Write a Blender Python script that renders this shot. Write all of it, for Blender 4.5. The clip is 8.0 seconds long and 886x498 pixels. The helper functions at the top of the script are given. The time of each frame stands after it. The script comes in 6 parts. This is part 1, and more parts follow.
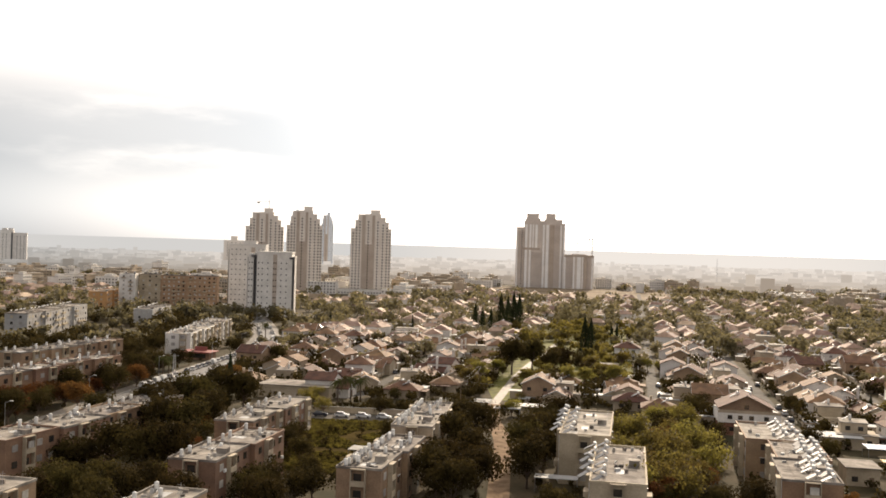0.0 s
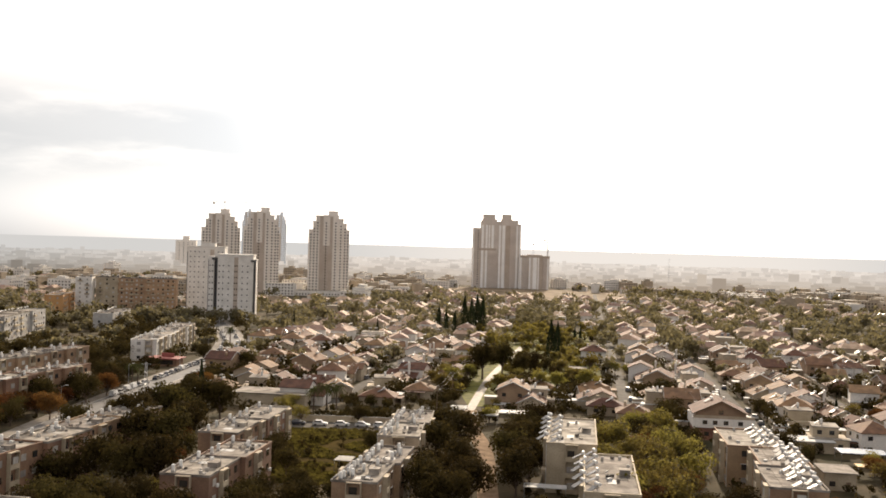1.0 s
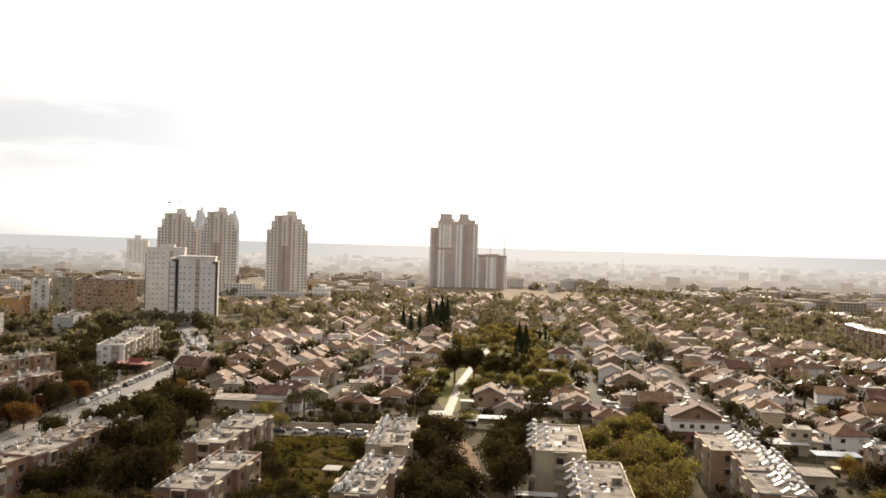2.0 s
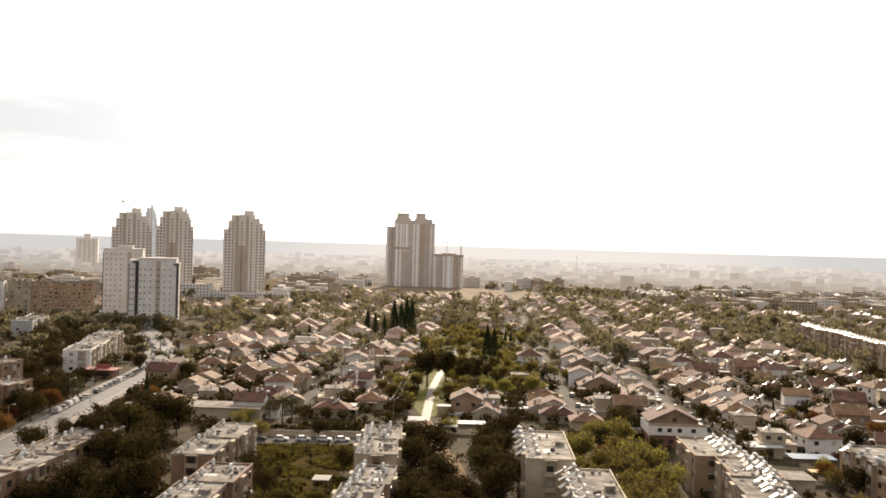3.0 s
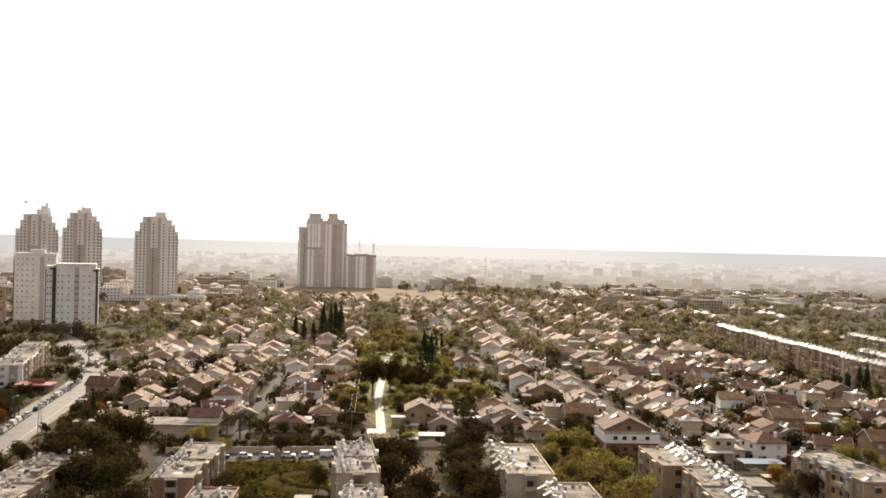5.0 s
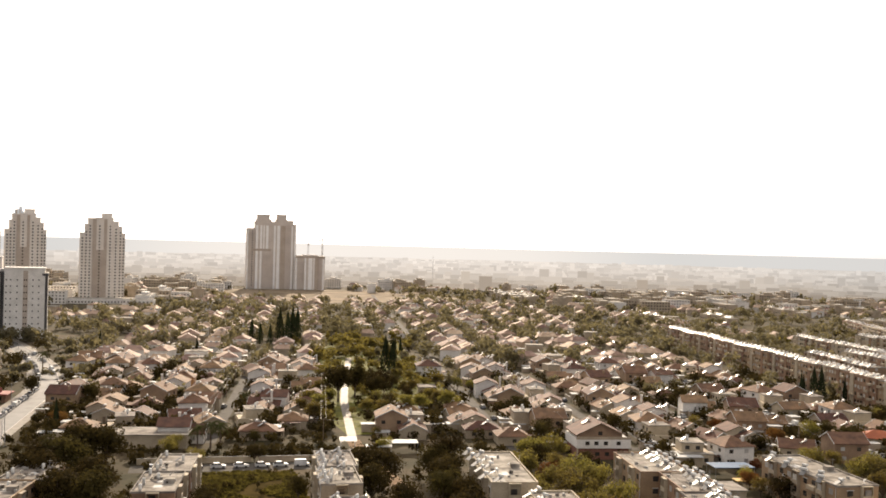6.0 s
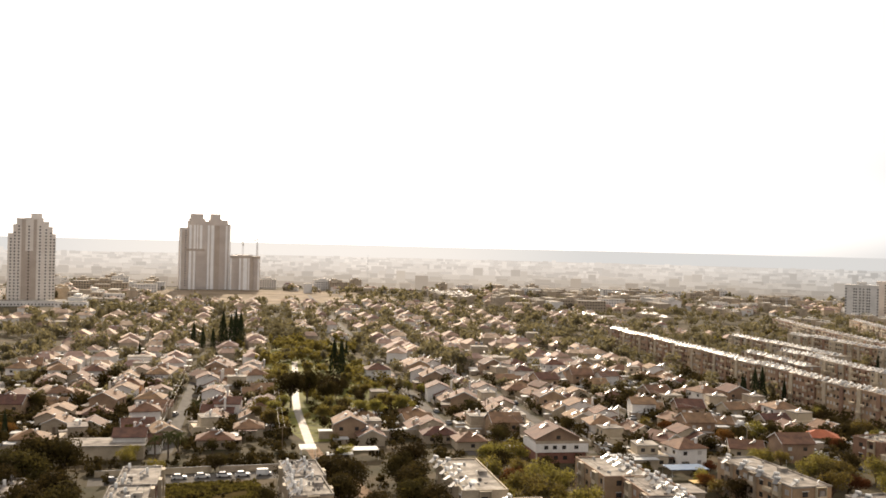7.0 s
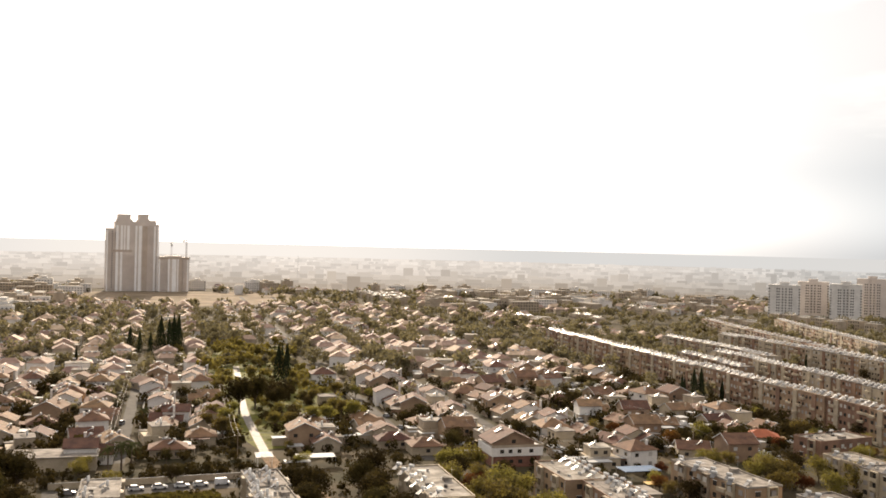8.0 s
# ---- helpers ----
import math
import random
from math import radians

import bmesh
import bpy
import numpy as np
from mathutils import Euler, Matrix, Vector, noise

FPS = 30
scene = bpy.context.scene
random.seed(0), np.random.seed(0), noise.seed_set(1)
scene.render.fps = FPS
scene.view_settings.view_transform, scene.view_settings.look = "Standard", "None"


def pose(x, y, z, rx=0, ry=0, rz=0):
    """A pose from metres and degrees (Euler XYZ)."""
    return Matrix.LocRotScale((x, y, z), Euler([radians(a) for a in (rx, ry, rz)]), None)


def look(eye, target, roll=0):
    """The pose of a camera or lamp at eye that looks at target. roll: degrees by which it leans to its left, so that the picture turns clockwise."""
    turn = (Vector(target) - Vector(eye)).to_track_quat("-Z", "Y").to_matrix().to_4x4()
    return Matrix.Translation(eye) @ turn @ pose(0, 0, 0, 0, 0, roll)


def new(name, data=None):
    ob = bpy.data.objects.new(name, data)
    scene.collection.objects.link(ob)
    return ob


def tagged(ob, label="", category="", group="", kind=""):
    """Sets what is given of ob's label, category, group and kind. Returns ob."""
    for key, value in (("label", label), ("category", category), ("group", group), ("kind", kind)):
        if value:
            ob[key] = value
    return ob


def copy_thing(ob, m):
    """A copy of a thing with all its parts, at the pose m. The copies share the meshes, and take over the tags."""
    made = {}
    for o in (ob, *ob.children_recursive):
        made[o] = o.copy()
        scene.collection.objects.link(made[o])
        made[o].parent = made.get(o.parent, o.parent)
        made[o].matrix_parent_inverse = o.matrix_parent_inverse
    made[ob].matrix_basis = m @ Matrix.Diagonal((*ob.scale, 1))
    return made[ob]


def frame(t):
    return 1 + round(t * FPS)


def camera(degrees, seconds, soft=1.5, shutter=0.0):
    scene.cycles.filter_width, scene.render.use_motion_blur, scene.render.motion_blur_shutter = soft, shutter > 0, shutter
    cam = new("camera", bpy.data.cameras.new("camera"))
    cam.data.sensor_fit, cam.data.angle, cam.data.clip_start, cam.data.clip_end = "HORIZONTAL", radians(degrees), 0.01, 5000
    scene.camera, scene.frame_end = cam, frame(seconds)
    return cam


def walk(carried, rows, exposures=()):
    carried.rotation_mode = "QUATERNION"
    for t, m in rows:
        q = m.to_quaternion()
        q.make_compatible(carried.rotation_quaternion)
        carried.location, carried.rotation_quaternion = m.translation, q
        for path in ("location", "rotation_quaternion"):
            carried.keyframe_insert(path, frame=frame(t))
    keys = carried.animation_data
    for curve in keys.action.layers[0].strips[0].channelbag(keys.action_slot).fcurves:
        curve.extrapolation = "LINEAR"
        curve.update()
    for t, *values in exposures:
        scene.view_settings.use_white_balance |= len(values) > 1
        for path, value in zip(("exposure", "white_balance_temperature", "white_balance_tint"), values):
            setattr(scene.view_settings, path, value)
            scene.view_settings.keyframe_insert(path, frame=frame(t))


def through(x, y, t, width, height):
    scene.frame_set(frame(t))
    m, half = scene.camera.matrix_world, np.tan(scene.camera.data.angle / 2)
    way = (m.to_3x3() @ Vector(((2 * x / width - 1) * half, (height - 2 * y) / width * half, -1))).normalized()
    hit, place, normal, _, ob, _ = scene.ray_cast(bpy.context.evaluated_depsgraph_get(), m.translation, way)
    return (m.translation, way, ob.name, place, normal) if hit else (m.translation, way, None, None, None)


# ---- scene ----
EXPOSURE = 0.66
cam = camera(48.8, 8.0, soft=1.7)
# seconds, x, y, z, yaw, pitch, roll
ROWS = [
    (0.0, -0.00, -0.00, 50.00, 0.000, -0.061, 1.693),
    (0.5, -4.08, -0.24, 51.11, -1.453, -0.030, 1.676),
    (1.0, -8.24, -0.40, 52.41, -2.900, -0.054, 1.668),
    (1.5, -12.55, -0.44, 53.60, -4.338, -0.083, 1.654),
    (3.0, -25.90, -0.06, 57.32, -8.685, -0.195, 1.609),
    (3.5, -30.92, -0.25, 58.59, -10.184, -0.215, 1.610),
    (4.0, -35.52, -0.04, 59.73, -11.620, -0.214, 1.547),
    (4.5, -40.20, -0.06, 61.19, -13.091, -0.271, 1.486),
    (6.0, -54.22, 2.65, 64.49, -17.973, -0.193, 1.491),
    (6.5, -58.97, 3.57, 65.78, -19.969, -0.208, 1.493),
    (7.0, -63.78, 4.36, 67.32, -22.103, -0.238, 1.445),
    (7.5, -68.72, 5.33, 68.47, -24.276, -0.232, 1.452),
    (8.0, -73.65, 6.50, 69.52, -26.475, -0.189, 1.435),
]
walk(cam, [(t, pose(x, y, z, 0, 0, yaw) @ pose(0, 0, 0, 90 + pitch) @ pose(0, 0, 0, 0, 0, roll)) for t, x, y, z, yaw, pitch, roll in ROWS],
     exposures=[(0.0, EXPOSURE, 6850, 12), (8.0, EXPOSURE + 0.13, 6850, 12)])

# ---- world, sun ----
SUN_AZ, SUN_EL = 13.0, 23.0   # degrees right of +y, degrees above the horizon
world = bpy.data.worlds.new("sky")
scene.world = world
world.use_nodes = True
wn, wl = world.node_tree.nodes, world.node_tree.links
wn.clear()
w_out, w_bg = wn.new("ShaderNodeOutputWorld"), wn.new("ShaderNodeBackground")
sky = wn.new("ShaderNodeTexSky")
sky.sky_type, sky.sun_disc = "NISHITA", False
sky.sun_elevation, sky.sun_rotation = radians(SUN_EL), radians(SUN_AZ)
sky.altitude, sky.air_density, sky.dust_density, sky.ozone_density = 50, 1.0, 2.5, 1.0
w_hsv = wn.new("ShaderNodeHueSaturation")
w_hsv.inputs["Saturation"].default_value = 0.22
wl.new(sky.outputs[0], w_hsv.inputs["Color"])
# thin grey cloud sheets, stretched sideways
w_co, w_map, w_noise, w_ramp = wn.new("ShaderNodeTexCoord"), wn.new("ShaderNodeMapping"), wn.new("ShaderNodeTexNoise"), wn.new("ShaderNodeValToRGB")
w_map.inputs["Scale"].default_value = (2.6, 2.6, 11.0)
w_map.inputs["Location"].default_value = (0.22, 2.2, 1.35)
w_noise.inputs["Scale"].default_value, w_noise.inputs["Detail"].default_value, w_noise.inputs["Roughness"].default_value = 1.7, 6.0, 0.55
w_ramp.color_ramp.elements[0].position, w_ramp.color_ramp.elements[1].position = 0.17, 0.55
# a thin even veil of high haze over the whole sky
w_veil = wn.new("ShaderNodeMix")
w_veil.data_type, w_veil.blend_type = "RGBA", "ADD"
w_veil.inputs[0].default_value = 1.0
w_veil.inputs[7].default_value = (8.7, 8.12, 7.65, 1)
w_mix = wn.new("ShaderNodeMix")
w_mix.data_type, w_mix.blend_type = "RGBA", "MULTIPLY"
w_mix.inputs[7].default_value = (0.43, 0.475, 0.525, 1)
wl.new(w_co.outputs["Generated"], w_map.inputs[0])
wl.new(w_map.outputs[0], w_noise.inputs["Vector"])
wl.new(w_noise.outputs["Fac"], w_ramp.inputs[0])
# glare washes the clouds out round the sun
w_dot, w_glare, w_mul = wn.new("ShaderNodeVectorMath"), wn.new("ShaderNodeMapRange"), wn.new("ShaderNodeMath")
w_dot.operation, w_mul.operation = "DOT_PRODUCT", "MULTIPLY"
w_dot.inputs[1].default_value = (math.sin(radians(SUN_AZ)) * math.cos(radians(SUN_EL)), math.cos(radians(SUN_AZ)) * math.cos(radians(SUN_EL)), math.sin(radians(SUN_EL)))
w_glare.inputs["From Min"].default_value, w_glare.inputs["From Max"].default_value = 0.985, 0.88
wl.new(w_co.outputs["Generated"], w_dot.inputs[0])
wl.new(w_dot.outputs["Value"], w_glare.inputs["Value"])
# the clouds float above the haze of the horizon
w_sep, w_low, w_mul2 = wn.new("ShaderNodeSeparateXYZ"), wn.new("ShaderNodeMapRange"), wn.new("ShaderNodeMath")
w_mul2.operation = "MULTIPLY"
w_low.inputs["From Min"].default_value, w_low.inputs["From Max"].default_value = 0.02, 0.085
wl.new(w_co.outputs["Generated"], w_sep.inputs[0])
wl.new(w_sep.outputs["Z"], w_low.inputs["Value"])
w_high, w_mul3 = wn.new("ShaderNodeMapRange"), wn.new("ShaderNodeMath")
w_mul3.operation = "MULTIPLY"
w_high.inputs["From Min"].default_value, w_high.inputs["From Max"].default_value = 0.185, 0.12
# they lie low to the left of the sun and rise higher to its right
w_side, w_rise = wn.new("ShaderNodeMapRange"), wn.new("ShaderNodeMath")
w_side.inputs["From Min"].default_value, w_side.inputs["From Max"].default_value, w_side.inputs["To Max"].default_value = 0.25, 0.75, 0.14
w_rise.operation = "SUBTRACT"
wl.new(w_sep.outputs["X"], w_side.inputs["Value"])
wl.new(w_sep.outputs["Z"], w_rise.inputs[0])
wl.new(w_side.outputs[0], w_rise.inputs[1])
wl.new(w_rise.outputs[0], w_high.inputs["Value"])
wl.new(w_glare.outputs[0], w_mul3.inputs[0])
wl.new(w_high.outputs[0], w_mul3.inputs[1])
wl.new(w_mul3.outputs[0], w_mul2.inputs[0])
wl.new(w_low.outputs[0], w_mul2.inputs[1])
wl.new(w_mul2.outputs[0], w_mul.inputs[0])
wl.new(w_ramp.outputs[0], w_mul.inputs[1])
# densest just left of the sun, thin to its right
w_thin, w_mul4, w_half = wn.new("ShaderNodeValToRGB"), wn.new("ShaderNodeMath"), wn.new("ShaderNodeMapRange")
w_mul4.operation = "MULTIPLY"
w_half.inputs["From Min"].default_value, w_half.inputs["From Max"].default_value = -1.0, 1.0
stops = w_thin.color_ramp.elements
stops[0].position, stops[0].color, stops[1].position, stops[1].color = 0.28, (0.66, 0.66, 0.66, 1), 0.90, (0.55, 0.55, 0.55, 1)
for place, dense in ((0.44, 1.0), (0.55, 1.0), (0.72, 0.42)):
    stops.new(place).color = (dense, dense, dense, 1)
wl.new(w_sep.outputs["X"], w_half.inputs["Value"])
wl.new(w_half.outputs[0], w_thin.inputs[0])
wl.new(w_mul.outputs[0], w_mul4.inputs[0])
wl.new(w_thin.outputs[0], w_mul4.inputs[1])
for node in (w_glare, w_low, w_high, w_side):
    node.interpolation_type = "SMOOTHSTEP"
w_thin.color_ramp.interpolation = w_ramp.color_ramp.interpolation = "EASE"
wl.new(w_mul4.outputs[0], w_mix.inputs[0])
wl.new(w_hsv.outputs[0], w_veil.inputs[6])
wl.new(w_veil.outputs[2], w_mix.inputs[6])
# the low sky greys away from the sun
w_far, w_dim, w_bank, w_grey = wn.new("ShaderNodeMapRange"), wn.new("ShaderNodeMapRange"), wn.new("ShaderNodeMath"), wn.new("ShaderNodeMix")
w_far.inputs["From Min"].default_value, w_far.inputs["From Max"].default_value = 0.93, 0.66
w_dim.inputs["From Min"].default_value, w_dim.inputs["From Max"].default_value = 0.20, 0.02
w_far.interpolation_type = w_dim.interpolation_type = "SMOOTHSTEP"
w_bank.operation, w_grey.data_type, w_grey.blend_type = "MULTIPLY", "RGBA", "MULTIPLY"
w_grey.inputs[7].default_value = (0.48, 0.56, 0.64, 1)
wl.new(w_dot.outputs["Value"], w_far.inputs["Value"])
wl.new(w_sep.outputs["Z"], w_dim.inputs["Value"])
wl.new(w_far.outputs[0], w_bank.inputs[0])
wl.new(w_dim.outputs[0], w_bank.inputs[1])
wl.new(w_bank.outputs[0], w_grey.inputs[0])
wl.new(w_mix.outputs[2], w_grey.inputs[6])
# the half of the sky away from the sun is dimmer and bluer
w_turn, w_back = wn.new("ShaderNodeMapRange"), wn.new("ShaderNodeMix")
w_turn.inputs["From Min"].default_value, w_turn.inputs["From Max"].default_value = 0.45, -0.55
w_turn.interpolation_type, w_back.data_type, w_back.blend_type = "SMOOTHSTEP", "RGBA", "MULTIPLY"
w_back.inputs[7].default_value = (0.80, 0.83, 0.88, 1)
wl.new(w_dot.outputs["Value"], w_turn.inputs["Value"])
wl.new(w_turn.outputs[0], w_back.inputs[0])
wl.new(w_grey.outputs[2], w_back.inputs[6])
wl.new(w_back.outputs[2], w_bg.inputs[0])
w_bg.inputs[1].default_value = 0.05
wl.new(w_bg.outputs[0], w_out.inputs[0])

sun = new("sun", bpy.data.lights.new("sun", "SUN"))
sun.data.energy, sun.data.angle, sun.data.color = 4.0, radians(1.0), (1.0, 0.85, 0.66)
sun.matrix_world = look((math.sin(radians(SUN_AZ)) * math.cos(radians(SUN_EL)) * 3000, math.cos(radians(SUN_AZ)) * math.cos(radians(SUN_EL)) * 3000, math.sin(radians(SUN_EL)) * 3000), (0, 0, 0))

# ---- materials ----
def mat(name, color, rough=0.8, color2=None, scale=0.6, fine=6.0, bump=0.3, metal=0.0, vary=0.0, spec=0.5, isl=False, sheen=0.0):
    """A surface with variation at two scales, in metres; vary: brightness change from object to object; last value:
    sheen, a soft bloom at flat angles in place of haze.
    """
    m = bpy.data.materials.new(name)
    m.use_nodes = True
    n, l = m.node_tree.nodes, m.node_tree.links
    p = n["Principled BSDF"]
    p.inputs["Roughness"].default_value, p.inputs["Metallic"].default_value = rough, metal
    p.inputs["Specular IOR Level"].default_value = spec
    p.inputs["Sheen Weight"].default_value, p.inputs["Sheen Roughness"].default_value = sheen, 0.45
    geo = n.new("ShaderNodeNewGeometry")
    big, small = n.new("ShaderNodeTexNoise"), n.new("ShaderNodeTexNoise")
    big.inputs["Scale"].default_value, small.inputs["Scale"].default_value = scale, fine
    big.inputs["Detail"].default_value, small.inputs["Detail"].default_value = 4.0, 3.0
    for x in (big, small):
        l.new(geo.outputs["Position"], x.inputs["Vector"])
    mx = n.new("ShaderNodeMix")
    mx.data_type = "RGBA"
    c2 = color2 or tuple(c * 0.72 for c in color)
    mx.inputs[6].default_value, mx.inputs[7].default_value = (*color, 1), (*c2, 1)
    ramp = n.new("ShaderNodeMapRange")
    ramp.inputs["From Min"].default_value, ramp.inputs["From Max"].default_value = 0.35, 0.68
    l.new(big.outputs["Fac"], ramp.inputs["Value"])
    l.new(ramp.outputs[0], mx.inputs[0])
    hsv = n.new("ShaderNodeHueSaturation")
    val = n.new("ShaderNodeMapRange")
    val.inputs["To Min"].default_value, val.inputs["To Max"].default_value = 0.72, 1.28
    l.new(small.outputs["Fac"], val.inputs["Value"])
    l.new(mx.outputs[2], hsv.inputs["Color"])
    if vary:
        rnd = n.new("ShaderNodeObjectInfo").outputs["Random"] if not isl else geo.outputs["Random Per Island"]
        rv = n.new("ShaderNodeMapRange")
        rv.inputs["To Min"].default_value, rv.inputs["To Max"].default_value = 1 - vary, 1 + vary
        l.new(rnd, rv.inputs["Value"])
        mul = n.new("ShaderNodeMath")
        mul.operation = "MULTIPLY"
        l.new(val.outputs[0], mul.inputs[0])
        l.new(rv.outputs[0], mul.inputs[1])
        l.new(mul.outputs[0], hsv.inputs["Value"])
        hv = n.new("ShaderNodeMapRange")
        hv.inputs["To Min"].default_value, hv.inputs["To Max"].default_value = 0.5 - vary * 0.05, 0.5 + vary * 0.05
        l.new(rnd, hv.inputs["Value"])
        l.new(hv.outputs[0], hsv.inputs["Hue"])
    else:
        l.new(val.outputs[0], hsv.inputs["Value"])
    l.new(hsv.outputs[0], p.inputs["Base Color"])
    if bump:
        b = n.new("ShaderNodeBump")
        b.inputs["Strength"].default_value, b.inputs["Distance"].default_value = bump, 0.03
        l.new(small.outputs["Fac"], b.inputs["Height"])
        l.new(b.outputs[0], p.inputs["Normal"])
    return m


M_GROUND = mat("dry_ground", (0.088, 0.065, 0.037), 0.95, (0.036, 0.034, 0.015), 0.07, 1.2, 0.5, spec=0.05, sheen=0.03)
M_GRASS = mat("grass", (0.15, 0.15, 0.022), 0.95, (0.07, 0.066, 0.015), 0.22, 1.5, 0.8, spec=0.1, sheen=0.05)
M_ASPHALT = mat("asphalt", (0.13, 0.125, 0.12), 0.68, (0.085, 0.082, 0.08), 0.2, 5.0, 0.2)
M_PAVING = mat("paving", (0.25, 0.225, 0.19), 0.7, (0.15, 0.13, 0.108), 0.5, 4.0, 0.2, spec=0.2)
M_STREET = mat("worn_lane_asphalt", (0.10, 0.09, 0.078), 0.92, (0.062, 0.056, 0.05), 0.25, 3.0, 0.3, spec=0.12)
M_KERB = mat("kerb_stone", (0.42, 0.40, 0.37), 0.7, None, 0.5, 4.0, 0.2)
M_STUCCO = mat("beige_stucco", (0.33, 0.22, 0.135), 0.85, (0.22, 0.145, 0.09), 0.25, 3.0, 0.25, vary=0.12)
M_STUCCO_PALE = mat("pale_stucco", (0.45, 0.37, 0.265), 0.85, (0.33, 0.27, 0.19), 0.25, 3.0, 0.25, vary=0.12)
M_STUCCO_PINK = mat("brown_pink_stucco", (0.27, 0.16, 0.098), 0.85, (0.17, 0.10, 0.064), 0.25, 3.0, 0.25, vary=0.12)
M_STUCCO_ORANGE = mat("ochre_stucco", (0.50, 0.27, 0.11), 0.85, (0.42, 0.23, 0.10), 0.25, 3.0, 0.25, vary=0.1)
M_STUCCO_GREY = mat("grey_white_stucco", (0.42, 0.41, 0.39), 0.85, (0.29, 0.28, 0.265), 0.3, 3.0, 0.25, vary=0.12)
M_WHITE = mat("white_render", (0.69, 0.655, 0.61), 0.8, (0.58, 0.55, 0.505), 0.2, 2.5, 0.2, vary=0.08)
M_TOWER = mat("tower_stone", (0.76, 0.70, 0.63), 0.75, (0.69, 0.63, 0.56), 0.08, 1.5, 0.1)
M_TOWER_PINK = mat("tower_pinkish_render", (0.62, 0.55, 0.49), 0.8, (0.55, 0.485, 0.43), 0.1, 1.5, 0.1)
M_TOWER_BLUE = mat("tower_bluish_render", (0.74, 0.77, 0.79), 0.8, (0.68, 0.71, 0.74), 0.1, 1.5, 0.1)
M_TAN = mat("tan_brick_render", (0.42, 0.27, 0.16), 0.85, (0.33, 0.21, 0.125), 0.25, 3.0, 0.25, vary=0.1)
M_SITE = mat("bare_site_earth", (0.27, 0.21, 0.15), 0.95, (0.14, 0.11, 0.07), 0.03, 0.5, 0.3, spec=0.05)
M_TOWER_WHITE = mat("tower_white_fins", (0.86, 0.84, 0.81), 0.7, (0.80, 0.775, 0.74), 0.1, 1.5, 0.1)
M_TOWER_BROWN = mat("tower_brown_band", (0.48, 0.40, 0.33), 0.75, (0.42, 0.345, 0.28), 0.1, 1.5, 0.1)
M_TOWER_DARK = mat("tower_dark_recess", (0.09, 0.085, 0.085), 0.5, None, 0.1, 1.5, 0.0)
M_FLATROOF = mat("whitewashed_roof", (0.33, 0.295, 0.255), 0.9, (0.125, 0.108, 0.092), 0.3, 1.6, 0.3, vary=0.2, spec=0.12)
M_TILE = mat("red_clay_tile", (0.195, 0.105, 0.063), 0.82, (0.105, 0.06, 0.04), 0.4, 3.0, 0.5, vary=0.42, spec=0.2, sheen=0.03)
M_TILE_RED = mat("fresh_red_tile", (0.42, 0.135, 0.07), 0.8, (0.31, 0.10, 0.055), 0.4, 3.0, 0.5, spec=0.16)
M_BRICK = mat("red_brown_brick", (0.25, 0.115, 0.075), 0.85, (0.17, 0.08, 0.055), 0.6, 5.0, 0.4)
# Far roofs: clay tile paled, the haze of distance painted into its colour
M_TILE_HAZED = mat("haze_paled_tile", (0.44, 0.315, 0.24), 0.8, (0.26, 0.175, 0.13), 0.3, 2.0, 0.3, vary=0.4, spec=0.16, isl=True, sheen=0.05)
M_CONCRETE = mat("grey_concrete", (0.36, 0.34, 0.31), 0.85, None, 0.4, 3.0, 0.3)
M_PANEL = mat("collector_glass", (0.06, 0.062, 0.066), 0.38, None, 1.0, 6.0, 0.0, spec=0.7)
M_TANK = mat("white_tank_enamel", (0.76, 0.75, 0.72), 0.6, None, 1.0, 6.0, 0.0, vary=0.15, spec=0.3)
M_METAL = mat("galvanised_steel", (0.5, 0.5, 0.5), 0.4, None, 1.0, 6.0, 0.0, metal=0.8)
M_GLASS = mat("window_glass", (0.04, 0.036, 0.034), 0.12, None, 1.0, 6.0, 0.0, spec=0.8)
M_SHUTTER = mat("window_shutter", (0.42, 0.39, 0.35), 0.6, None, 1.0, 6.0, 0.0, vary=0.4)
M_FRAME = mat("window_frame", (0.7, 0.69, 0.66), 0.5, None, 1.0, 6.0, 0.0)
M_WOOD = mat("weathered_wood", (0.2, 0.14, 0.09), 0.8, None, 1.0, 6.0, 0.2)
M_BARK = mat("bark", (0.12, 0.085, 0.06), 0.95, None, 1.5, 8.0, 0.6)
M_RED = mat("dusty_red_awning", (0.30, 0.085, 0.07), 0.7, None, 1.0, 5.0, 0.1)
M_BLUE = mat("blue_tarpaulin", (0.06, 0.13, 0.24), 0.5, None, 0.6, 4.0, 0.2)
M_YELLOW = mat("yellow_canvas", (0.62, 0.38, 0.08), 0.6, None, 0.6, 4.0, 0.2)
M_CARWHITE = mat("white_car_paint", (0.62, 0.62, 0.61), 0.6, None, 1.0, 6.0, 0.0)
M_CARGREY = mat("grey_car_paint", (0.22, 0.23, 0.25), 0.25, None, 1.0, 6.0, 0.0)
M_CARDARK = mat("dark_car_paint", (0.035, 0.04, 0.055), 0.25, None, 1.0, 6.0, 0.0)
M_TYRE = mat("tyre_rubber", (0.02, 0.02, 0.02), 0.85, None, 1.0, 6.0, 0.0)
M_SHEET = mat("pale_metal_sheet", (0.46, 0.46, 0.45), 0.75, None, 0.5, 5.0, 0.1)
M_CABLE = mat("cable", (0.36, 0.33, 0.29), 0.65, None, 1.0, 6.0, 0.0)
M_PIPE = mat("dull_roof_pipe", (0.25, 0.22, 0.19), 0.9, None, 1.0, 6.0, 0.0, spec=0.1)
